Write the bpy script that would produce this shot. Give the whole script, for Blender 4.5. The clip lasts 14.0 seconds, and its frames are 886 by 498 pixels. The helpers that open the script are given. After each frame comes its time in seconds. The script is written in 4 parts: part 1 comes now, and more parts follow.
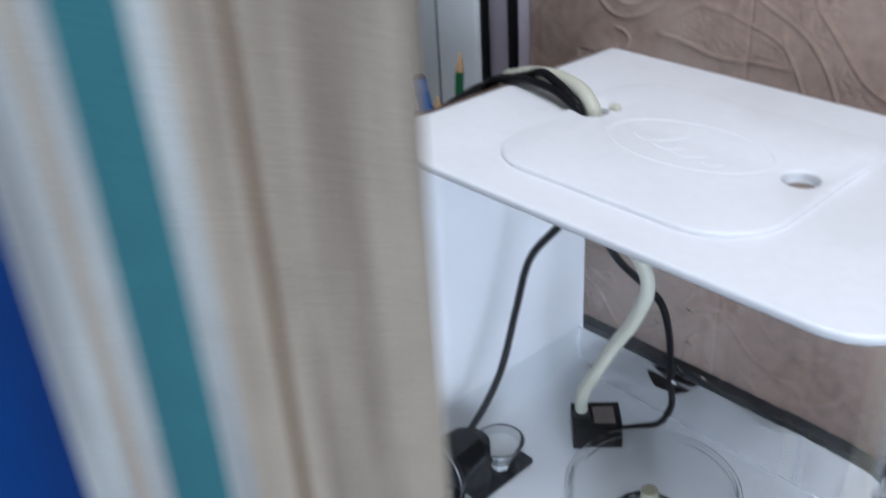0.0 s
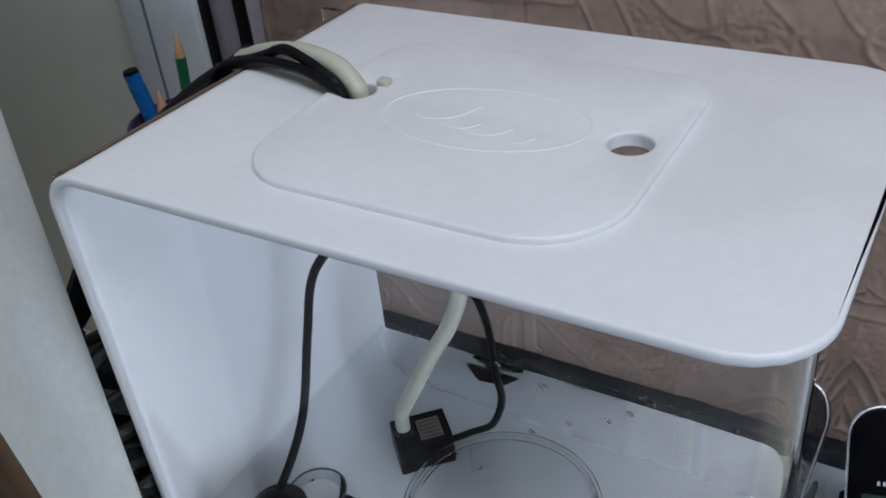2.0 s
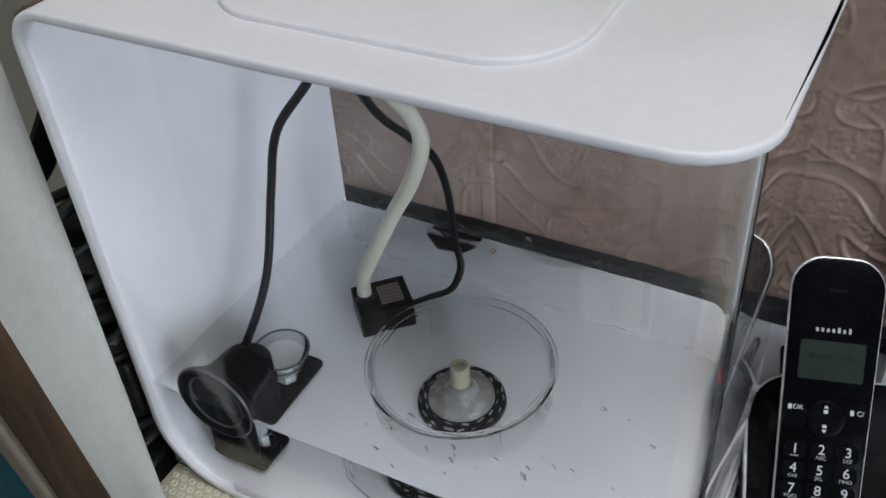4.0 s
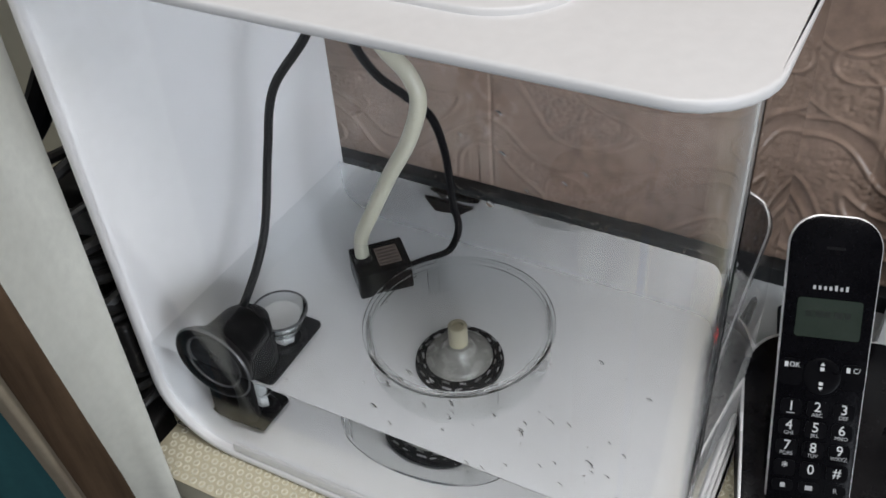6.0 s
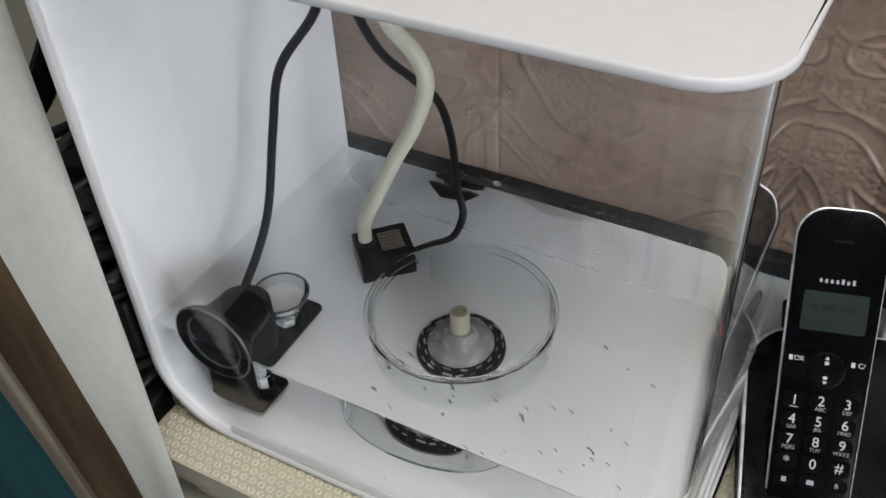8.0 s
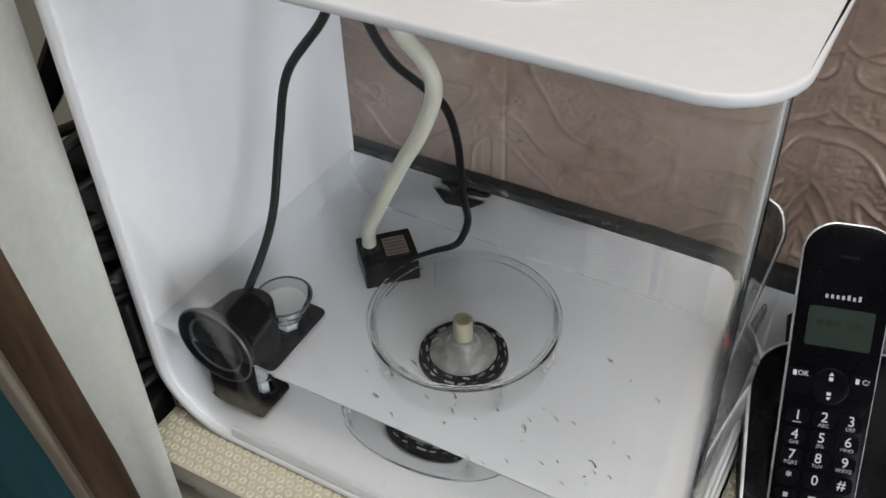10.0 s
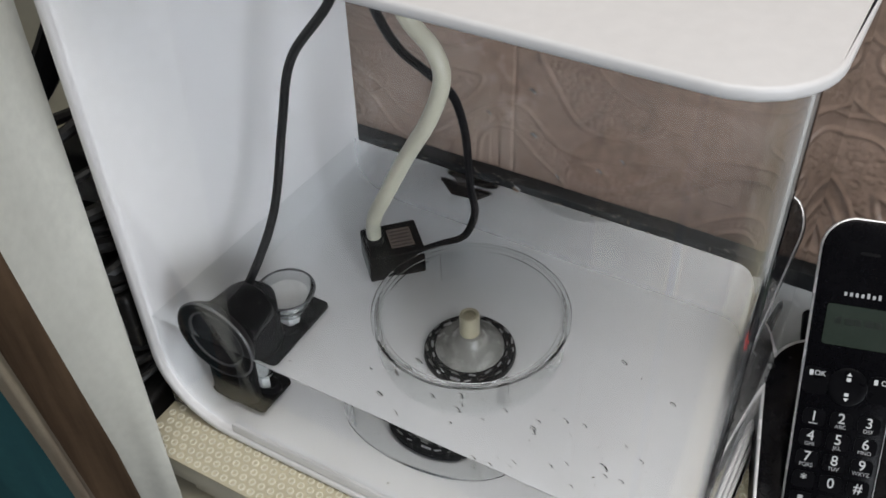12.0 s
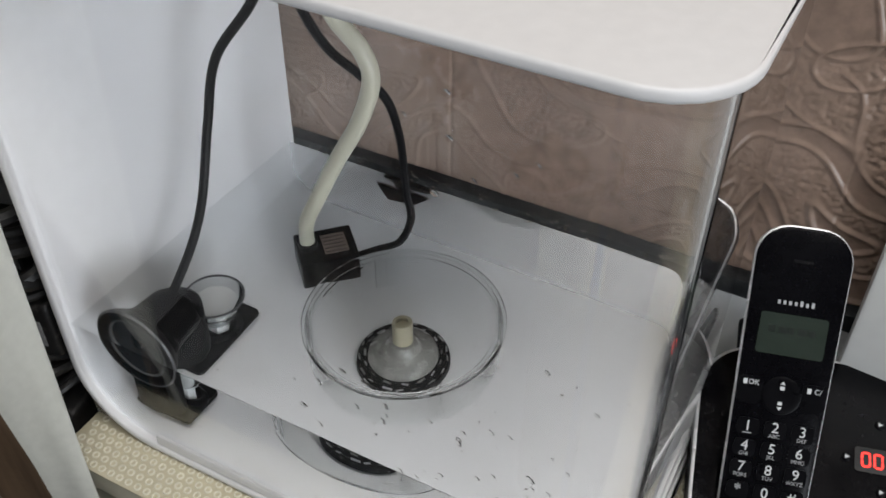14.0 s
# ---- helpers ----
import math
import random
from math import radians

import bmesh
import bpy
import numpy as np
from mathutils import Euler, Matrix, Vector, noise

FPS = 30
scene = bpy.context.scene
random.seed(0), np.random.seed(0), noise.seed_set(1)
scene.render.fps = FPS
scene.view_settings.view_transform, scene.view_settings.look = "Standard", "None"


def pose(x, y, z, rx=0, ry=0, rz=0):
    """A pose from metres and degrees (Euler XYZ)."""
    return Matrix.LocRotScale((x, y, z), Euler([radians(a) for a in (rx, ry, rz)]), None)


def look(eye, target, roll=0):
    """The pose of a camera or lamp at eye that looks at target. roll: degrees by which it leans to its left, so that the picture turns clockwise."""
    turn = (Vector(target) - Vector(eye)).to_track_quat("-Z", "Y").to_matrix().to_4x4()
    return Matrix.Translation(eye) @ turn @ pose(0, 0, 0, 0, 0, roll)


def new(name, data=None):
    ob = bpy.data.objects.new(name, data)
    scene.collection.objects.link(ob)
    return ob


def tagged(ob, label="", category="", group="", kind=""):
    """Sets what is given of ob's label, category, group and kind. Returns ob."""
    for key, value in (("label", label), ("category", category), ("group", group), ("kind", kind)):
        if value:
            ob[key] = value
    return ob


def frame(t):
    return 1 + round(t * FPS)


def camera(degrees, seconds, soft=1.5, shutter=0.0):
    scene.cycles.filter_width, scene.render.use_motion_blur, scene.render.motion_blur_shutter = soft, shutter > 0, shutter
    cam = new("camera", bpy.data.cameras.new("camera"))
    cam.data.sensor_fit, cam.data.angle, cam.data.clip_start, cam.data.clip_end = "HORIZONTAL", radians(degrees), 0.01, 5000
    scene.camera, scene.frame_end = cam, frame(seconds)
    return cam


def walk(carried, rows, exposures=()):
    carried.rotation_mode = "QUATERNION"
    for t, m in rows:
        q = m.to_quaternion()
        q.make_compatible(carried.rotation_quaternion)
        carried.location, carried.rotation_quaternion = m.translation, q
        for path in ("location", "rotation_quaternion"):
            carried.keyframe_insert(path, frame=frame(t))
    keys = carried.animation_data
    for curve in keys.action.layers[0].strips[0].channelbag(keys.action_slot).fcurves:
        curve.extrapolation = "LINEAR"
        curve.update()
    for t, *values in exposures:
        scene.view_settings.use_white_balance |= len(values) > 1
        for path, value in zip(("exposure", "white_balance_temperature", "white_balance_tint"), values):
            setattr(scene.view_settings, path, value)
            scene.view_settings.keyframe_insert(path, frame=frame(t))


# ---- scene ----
cam = camera(49.4, 14.0, soft=1.6, shutter=0.5)
PATH = [
    (0, (0.4050, -0.2890, 0.5080), (-0.8930, 0.8530, -0.4980), -3.60),
    (0.5, (0.3970, -0.2410, 0.4960), (-0.7970, 0.9060, -0.6260), -7.40),
    (1, (0.3482, -0.2272, 0.4934), (-0.5730, 1.0660, -0.5501), -5.17),
    (1.5, (0.3261, -0.2251, 0.4927), (-0.5208, 1.1169, -0.5522), -5.19),
    (2, (0.3289, -0.2053, 0.4813), (-0.5282, 1.1026, -0.5979), -6.21),
    (2.5, (0.3346, -0.2017, 0.4733), (-0.5064, 1.1153, -0.6076), -6.11),
    (3, (0.3339, -0.2133, 0.4626), (-0.4675, 1.1189, -0.6296), -5.25),
    (3.5, (0.3340, -0.2320, 0.4560), (-0.4660, 1.1430, -0.7560), -4.00),
    (4, (0.3390, -0.2350, 0.4590), (-0.4450, 1.1040, -0.8040), -4.30),
    (6.5, (0.3410, -0.2400, 0.4510), (-0.4210, 1.0600, -0.8630), -4.40),
    (7, (0.3410, -0.2410, 0.4490), (-0.4200, 1.0500, -0.8760), -4.30),
    (7.5, (0.3410, -0.2400, 0.4470), (-0.4230, 1.0510, -0.8750), -3.90),
    (8, (0.3400, -0.2400, 0.4460), (-0.4270, 1.0600, -0.8660), -3.20),
    (10.5, (0.3350, -0.2370, 0.4470), (-0.4330, 1.0670, -0.8610), -1.90),
    (11, (0.3310, -0.2320, 0.4480), (-0.4300, 1.0600, -0.8760), -1.90),
    (11.5, (0.3300, -0.2290, 0.4460), (-0.4370, 1.0510, -0.8860), -2.00),
    (12, (0.3290, -0.2280, 0.4400), (-0.4400, 1.0550, -0.8880), -1.90),
    (12.5, (0.3250, -0.2270, 0.4340), (-0.4210, 1.0710, -0.8920), -1.20),
    (13, (0.3290, -0.2230, 0.4310), (-0.4060, 1.0870, -0.8900), -0.70),
    (13.5, (0.3340, -0.2180, 0.4300), (-0.3850, 1.1060, -0.8850), -0.10),
    (14, (0.3370, -0.2130, 0.4320), (-0.3620, 1.1170, -0.8880), 0.40),
]
EXPOSURES = [(0.0, 0.05, 5450, 10), (0.5, -0.1, 5450, 10), (1.5, -0.35, 5500, 10), (2.5, -0.58, 5650, 10), (3.0, -0.58, 5800, 10), (4.2, -0.38, 6000, 10), (6.5, -0.24, 6350, 10), (14.0, -0.25, 6450, 10)]
walk(cam, [(t, look(eye, target, roll)) for t, eye, target, roll in PATH], EXPOSURES)

# ---------------------------------------------------------------- light
world = bpy.data.worlds.new("world")
scene.world = world
world.use_nodes = True
wbg = world.node_tree.nodes["Background"]
wbg.inputs["Color"].default_value = (0.75, 0.85, 1.0, 1)
wbg.inputs["Strength"].default_value = 0.3
P_WINDOW, P_CEIL = 39.0, 25.0


def area_lamp(name, m, sx, sy, power, color):
    d = bpy.data.lights.new(name, "AREA")
    d.shape, d.size, d.size_y, d.energy, d.color = "RECTANGLE", sx, sy, power, color
    ob = new(name, d)
    ob.matrix_world = m
    return ob


# ---------------------------------------------------------------- materials
def mat(name, color, rough=0.5, metal=0.0, spec=0.5, var=0.06, scale=40.0, bump=0.0, bscale=200.0, coat=0.0, dirt=None, rv=1.0):
    """A painted or moulded surface: two scales of tone, fine relief, and optional stains."""
    m = bpy.data.materials.new(name)
    m.use_nodes = True
    nt = m.node_tree
    b = nt.nodes["Principled BSDF"]
    b.inputs["Roughness"].default_value = rough
    b.inputs["Metallic"].default_value = metal
    b.inputs["Specular IOR Level"].default_value = spec
    b.inputs["Coat Weight"].default_value = coat
    tc = nt.nodes.new("ShaderNodeTexCoord")
    n1 = nt.nodes.new("ShaderNodeTexNoise")
    n1.inputs["Scale"].default_value, n1.inputs["Detail"].default_value = scale, 6
    n2 = nt.nodes.new("ShaderNodeTexNoise")
    n2.inputs["Scale"].default_value, n2.inputs["Detail"].default_value = scale * 8, 3
    nt.links.new(tc.outputs["Object"], n1.inputs["Vector"])
    nt.links.new(tc.outputs["Object"], n2.inputs["Vector"])
    add = nt.nodes.new("ShaderNodeMath")
    add.operation = "ADD"
    nt.links.new(n1.outputs["Fac"], add.inputs[0])
    nt.links.new(n2.outputs["Fac"], add.inputs[1])
    ramp = nt.nodes.new("ShaderNodeMapRange")
    ramp.inputs[1].default_value, ramp.inputs[2].default_value = 0.6, 1.4
    ramp.inputs[3].default_value, ramp.inputs[4].default_value = 1 - var, 1 + var
    nt.links.new(add.outputs[0], ramp.inputs[0])
    mul = nt.nodes.new("ShaderNodeVectorMath")
    mul.operation = "SCALE"
    mul.inputs[0].default_value = color[:3]
    nt.links.new(ramp.outputs[0], mul.inputs["Scale"])
    last = mul.outputs[0]
    if dirt:
        n3 = nt.nodes.new("ShaderNodeTexNoise")
        n3.inputs["Scale"].default_value, n3.inputs["Detail"].default_value = dirt[1], 8
        nt.links.new(tc.outputs["Object"], n3.inputs["Vector"])
        r3 = nt.nodes.new("ShaderNodeMapRange")
        r3.inputs[1].default_value, r3.inputs[2].default_value = dirt[2], dirt[2] + 0.12
        r3.inputs[4].default_value = dirt[3]
        nt.links.new(n3.outputs["Fac"], r3.inputs[0])
        mx = nt.nodes.new("ShaderNodeMix")
        mx.data_type = "RGBA"
        mx.inputs[7].default_value = (*dirt[0], 1)
        nt.links.new(r3.outputs[0], mx.inputs[0])
        nt.links.new(last, mx.inputs[6])
        last = mx.outputs[2]
    nt.links.new(last, b.inputs["Base Color"])
    rr = nt.nodes.new("ShaderNodeMapRange")
    rr.inputs[1].default_value, rr.inputs[2].default_value = 0.3, 0.7
    rr.inputs[3].default_value, rr.inputs[4].default_value = max(0.02, rough - 0.06 * rv), min(1, rough + 0.08 * rv)
    nt.links.new(n1.outputs["Fac"], rr.inputs[0])
    nt.links.new(rr.outputs[0], b.inputs["Roughness"])
    if bump:
        nb = nt.nodes.new("ShaderNodeTexNoise")
        nb.inputs["Scale"].default_value, nb.inputs["Detail"].default_value = bscale, 4
        nt.links.new(tc.outputs["Object"], nb.inputs["Vector"])
        bp = nt.nodes.new("ShaderNodeBump")
        bp.inputs["Strength"].default_value, bp.inputs["Distance"].default_value = bump, 0.001
        nt.links.new(nb.outputs["Fac"], bp.inputs["Height"])
        nt.links.new(bp.outputs[0], b.inputs["Normal"])
    return m


def clear(name, ior, color=(1, 1, 1), rough=0.0):
    m = bpy.data.materials.new(name)
    m.use_nodes = True
    b = m.node_tree.nodes["Principled BSDF"]
    b.inputs["Base Color"].default_value = (*color, 1)
    b.inputs["Roughness"].default_value = rough
    b.inputs["IOR"].default_value = ior
    b.inputs["Transmission Weight"].default_value = 1.0
    return m


M_SHELL = mat("white_plastic", (0.78, 0.78, 0.79), 0.36, spec=0.4, var=0.03, scale=22, rv=0.15, dirt=((0.66, 0.655, 0.65), 14, 0.52, 0.35))
M_ACRYL = clear("clear_acrylic", 1.36, (0.995, 0.995, 0.998))
M_WATER = clear("water", 1.333, (0.775, 0.798, 0.806))
M_DISHCLEAR = clear("clear_dish_plastic", 1.055, (0.97, 0.98, 0.98))
M_CLEARCUP = clear("clear_rubber", 1.12, (0.86, 0.88, 0.88), 0.05)
M_DROP = clear("drop", 1.333)
M_BLACK = mat("black_plastic", (0.006, 0.006, 0.007), 0.38, spec=0.12, var=0.25, dirt=((0.035, 0.035, 0.036), 260, 0.68, 0.5))
M_DUSTBLACK = mat("dusty_black_plastic", (0.018, 0.017, 0.017), 0.45, var=0.4, scale=60, dirt=((0.10, 0.09, 0.08), 150, 0.6, 0.6))
M_GLOSSBLACK = mat("gloss_black_plastic", (0.003, 0.003, 0.004), 0.16, spec=0.12, var=0.2, dirt=((0.012, 0.012, 0.012), 400, 0.68, 0.5))
M_KEY = mat("key_plastic", (0.003, 0.003, 0.004), 0.30, spec=0.10, var=0.2)
M_INK = mat("white_print", (0.62, 0.64, 0.66), 0.5, var=0.05)
M_INKDIM = mat("grey_print", (0.40, 0.41, 0.43), 0.5, var=0.05)
M_SILVER = mat("silver_plating", (0.62, 0.62, 0.64), 0.25, metal=0.35, var=0.05)
M_LCD = mat("lcd", (0.026, 0.036, 0.029), 0.15, var=0.06, scale=80)
M_LCDINK = mat("lcd_ink", (0.013, 0.018, 0.015), 0.3)
M_LENS = mat("smoky_lens", (0.022, 0.023, 0.025), 0.10, var=0.2)
M_TUBE = mat("milky_silicone", (0.52, 0.51, 0.41), 0.35, var=0.05, scale=50)
M_SPOUT = mat("yellowed_silicone", (0.36, 0.33, 0.235), 0.4, var=0.1, scale=90)
M_DARKMESH = mat("dark_worn_plastic", (0.012, 0.012, 0.013), 0.4, spec=0.05, var=0.5, scale=150, dirt=((0.14, 0.14, 0.135), 320, 0.62, 0.6))
M_GREYWORN = mat("worn_grey", (0.30, 0.30, 0.30), 0.5, var=0.5, scale=200)
M_LIP = mat("grey_lip", (0.07, 0.072, 0.075), 0.35, var=0.3, scale=150)
M_GREYSEAL = mat("grey_rubber", (0.16, 0.17, 0.18), 0.5)
M_LABEL = mat("worn_label", (0.26, 0.20, 0.165), 0.5, var=0.3, scale=150)
M_LABELINK = mat("label_ink", (0.12, 0.09, 0.08), 0.5, var=0.4, scale=400)
M_WALL = mat("embossed_wall_tile", (0.275, 0.197, 0.155), 0.22, var=0.28, scale=14, bump=0.05, bscale=500, dirt=((0.37, 0.29, 0.24), 8, 0.50, 0.7))
M_WHITETILE = mat("white_tile", (0.72, 0.73, 0.72), 0.15, var=0.03)
M_TABLE = mat("cream_table", (0.66, 0.62, 0.50), 0.45, var=0.04, scale=20, dirt=((0.40, 0.34, 0.25), 40, 0.68, 0.5))
M_MAT = mat("cream_mat", (0.60, 0.55, 0.40), 0.4, var=0.06)
M_RING = mat("pearly_ring", (0.78, 0.75, 0.62), 0.25, var=0.08, scale=120)
M_CREAM = mat("cream_paint", (0.66, 0.64, 0.53), 0.6, var=0.05, scale=6, dirt=((0.5, 0.48, 0.4), 12, 0.66, 0.4))
M_WHITEPAINT = mat("white_paint", (0.74, 0.76, 0.76), 0.35, var=0.03, scale=15)
M_LILAC = mat("lilac_grey_plastic", (0.36, 0.32, 0.36), 0.4)
# tones of the unseen room, set dark so the tank panes mirror little
M_ROOM = mat("room_paint", (0.31, 0.31, 0.31), 0.8, var=0.04, scale=3)
M_ROOMFLOOR = mat("room_floor", (0.045, 0.043, 0.042), 0.7, var=0.1, scale=4)
M_STONE = mat("dark_stone", (0.015, 0.017, 0.019), 0.5, spec=0.3, var=0.6, scale=90, dirt=((0.16, 0.155, 0.145), 160, 0.66, 0.6))
M_BROWNBOARD = mat("brown_film", (0.12, 0.085, 0.06), 0.5, var=0.2)
M_PURPLE = mat("purple_knit", (0.055, 0.022, 0.075), 0.9, var=0.4, scale=120, bump=0.6, bscale=600)
M_BLUE = mat("blue_plastic", (0.02, 0.13, 0.42), 0.25)
M_GREEN = mat("green_paint", (0.02, 0.12, 0.05), 0.35)
M_WOODTIP = mat("bare_wood", (0.42, 0.26, 0.13), 0.6, var=0.2, scale=200)
M_DIRT = mat("dirt", (0.06, 0.05, 0.04), 0.8, var=0.5)


def cloth_mat(name, color, streak, amount, stretch=(60, 60, 6)):
    """Woven cloth printed with soft streaks that run down it."""
    m = mat(name, color, 0.92, var=0.08, scale=25, bump=0.12, bscale=1400)
    nt = m.node_tree
    b = nt.nodes["Principled BSDF"]
    b.inputs["Specular IOR Level"].default_value = 0.2
    tc = nt.nodes.new("ShaderNodeTexCoord")
    mp = nt.nodes.new("ShaderNodeMapping")
    mp.inputs["Scale"].default_value = stretch
    n = nt.nodes.new("ShaderNodeTexNoise")
    n.inputs["Scale"].default_value, n.inputs["Detail"].default_value = 1.0, 7
    r = nt.nodes.new("ShaderNodeMapRange")
    r.inputs[1].default_value, r.inputs[2].default_value, r.inputs[4].default_value = 0.42, 0.66, amount
    mx = nt.nodes.new("ShaderNodeMix")
    mx.data_type = "RGBA"
    mx.inputs[7].default_value = (*streak, 1)
    old = b.inputs["Base Color"].links[0].from_socket
    nt.links.new(tc.outputs["Object"], mp.inputs["Vector"])
    nt.links.new(mp.outputs[0], n.inputs["Vector"])
    nt.links.new(n.outputs["Fac"], r.inputs[0])
    nt.links.new(r.outputs[0], mx.inputs[0])
    nt.links.new(old, mx.inputs[6])
    nt.links.new(mx.outputs[2], b.inputs["Base Color"])
    return m


M_FABRIC = cloth_mat("beige_cloth", (0.40, 0.35, 0.27), (0.24, 0.18, 0.14), 0.8)
M_LINING = cloth_mat("white_cloth", (0.66, 0.67, 0.62), (0.56, 0.57, 0.52), 0.5, (30, 30, 4))
M_BROWNCLOTH = cloth_mat("brown_cloth", (0.16, 0.105, 0.065), (0.065, 0.042, 0.028), 0.8, (90, 90, 5))
M_TEAL = cloth_mat("teal_cloth", (0.045, 0.15, 0.17), (0.03, 0.10, 0.12), 0.6)
M_BLUECLOTH = cloth_mat("blue_cloth", (0.004, 0.035, 0.16), (0.003, 0.015, 0.08), 0.6)

M_LED = bpy.data.materials.new("lit_segment")
M_LED.use_nodes = True
_b = M_LED.node_tree.nodes["Principled BSDF"]
_b.inputs["Base Color"].default_value = (0.3, 0.01, 0.01, 1)
_b.inputs["Emission Color"].default_value = (1.0, 0.03, 0.02, 1)
_b.inputs["Emission Strength"].default_value = 4.0

M_RUBBER = mat("black_rubber", (0.007, 0.007, 0.008), 0.35, spec=0.2, var=0.3, scale=120)
M_SMOKE = mat("smoky_rubber", (0.018, 0.018, 0.020), 0.3, spec=0.2, var=0.3, scale=60)
M_RIMCLEAR = clear("bright_rim", 1.11, (0.97, 0.98, 0.98))
M_FINEBEIGE = cloth_mat("fine_beige_cloth", (0.35, 0.30, 0.235), (0.15, 0.115, 0.095), 0.95, (260, 260, 12))
M_FINEGREY = cloth_mat("fine_grey_cloth", (0.44, 0.45, 0.43), (0.20, 0.20, 0.20), 0.8, (300, 300, 14))
M_CLOUDY = mat("cloudy_dome", (0.17, 0.17, 0.165), 0.22, var=0.6, scale=170, dirt=((0.03, 0.03, 0.03), 240, 0.56, 0.7))
M_CONE = mat("cloudy_cone", (0.23, 0.228, 0.21), 0.25, var=0.3, scale=120, dirt=((0.10, 0.10, 0.095), 200, 0.60, 0.6))
M_CUPCORE = mat("milky_core", (0.58, 0.58, 0.57), 0.4, var=0.2, scale=260)
M_WETBLACK = mat("wet_black_plastic", (0.0045, 0.0045, 0.005), 0.4, spec=0.04, var=0.3, dirt=((0.10, 0.10, 0.10), 260, 0.62, 0.6))

# near-black for the unseen front wall, so panes and phone reflect little
M_DIMWALL = mat("reflection_dimming_wall", (0.045, 0.044, 0.043), 0.8, var=0.06, scale=3)
M_CRUMB = mat("plaster", (0.24, 0.225, 0.20), 0.8, var=0.4, scale=300)
M_SILT = mat("silt", (0.30, 0.29, 0.27), 0.7, var=0.5, scale=300)


# ---------------------------------------------------------------- mesh helpers
def obj(name, bm, material, parent=None, label="", smooth=35):
    """Links a bmesh as one mesh object, under a parent if given."""
    me = bpy.data.meshes.new(name)
    bmesh.ops.recalc_face_normals(bm, faces=bm.faces)
    if smooth:
        for fc in bm.faces:
            fc.smooth = True
        for e in bm.edges:
            if len(e.link_faces) == 2 and e.calc_face_angle(0) > radians(smooth):
                e.smooth = False
    bm.to_mesh(me)
    bm.free()
    me.materials.append(material)
    ob = new(name, me)
    if parent:
        ob.parent = parent
    if label:
        ob["label"] = label
    return ob


def part(name, bm, material, parent, label="", smooth=35):
    return obj(name, bm, material, parent, label, smooth)


def box(x0, x1, y0, y1, z0, z1, bevel=0.0, seg=2, bm=None):
    own = bmesh.new()
    vs = bmesh.ops.create_cube(own, size=1)["verts"]
    for v in vs:
        v.co = Vector(((x0 + x1) / 2 + v.co.x * (x1 - x0), (y0 + y1) / 2 + v.co.y * (y1 - y0), (z0 + z1) / 2 + v.co.z * (z1 - z0)))
    if bevel:
        bmesh.ops.bevel(own, geom=own.edges[:], offset=bevel, segments=seg, affect="EDGES", profile=0.5)
    return own


def prism(pts, z0, z1, m=None, bevel=0.0, seg=2):
    """A closed outline in x, y drawn up from z0 to z1."""
    bm = bmesh.new()
    fc = bm.faces.new([bm.verts.new((x, y, z0)) for x, y in pts])
    up = bmesh.ops.extrude_face_region(bm, geom=[fc])["geom"]
    for v in up:
        if isinstance(v, bmesh.types.BMVert):
            v.co.z = z1
    if bevel:
        es = [e for e in bm.edges if abs(e.verts[0].co.z - e.verts[1].co.z) < 1e-7]
        bmesh.ops.bevel(bm, geom=es, offset=bevel, segments=seg, affect="EDGES", profile=0.5)
    if m:
        bm.transform(m)
    return bm


def arc(cx, cy, r, a0, a1, n=8):
    return [(cx + r * math.cos(radians(a0 + (a1 - a0) * k / n)), cy + r * math.sin(radians(a0 + (a1 - a0) * k / n))) for k in range(n + 1)]


def round_rect(x0, x1, y0, y1, r, n=8):
    rs = r if isinstance(r, tuple) else (r, r, r, r)
    return (arc(x0 + rs[0], y0 + rs[0], rs[0], 180, 270, n) + arc(x1 - rs[1], y0 + rs[1], rs[1], 270, 360, n)
            + arc(x1 - rs[2], y1 - rs[2], rs[2], 0, 90, n) + arc(x0 + rs[3], y1 - rs[3], rs[3], 90, 180, n))


def lathe(profile, n=40, bm=None):
    """A profile of (radius, height) turned about z."""
    bm = bm or bmesh.new()
    rings = []
    for r, z in profile:
        rings.append([bm.verts.new((r * math.cos(2 * math.pi * k / n), r * math.sin(2 * math.pi * k / n), z)) for k in range(n)] if r > 1e-6 else [bm.verts.new((0, 0, z))])
    for a, b in zip(rings, rings[1:]):
        for k in range(n):
            q = [a[k % len(a)], a[(k + 1) % len(a)], b[(k + 1) % len(b)], b[k % len(b)]]
            q = list(dict.fromkeys(q))
            if len(q) > 2:
                bm.faces.new(q)
    return bm


def spline(pts, per=10):
    """A smooth way through points."""
    p = [Vector(v) for v in pts]
    p = [2 * p[0] - p[1]] + p + [2 * p[-1] - p[-2]]
    out = []
    for a, b, c, d in zip(p, p[1:], p[2:], p[3:]):
        for k in range(per):
            t = k / per
            out.append(0.5 * ((2 * b) + (c - a) * t + (2 * a - 5 * b + 4 * c - d) * t * t + (3 * b - a - 3 * c + d) * t ** 3))
    return out + [p[-2]]


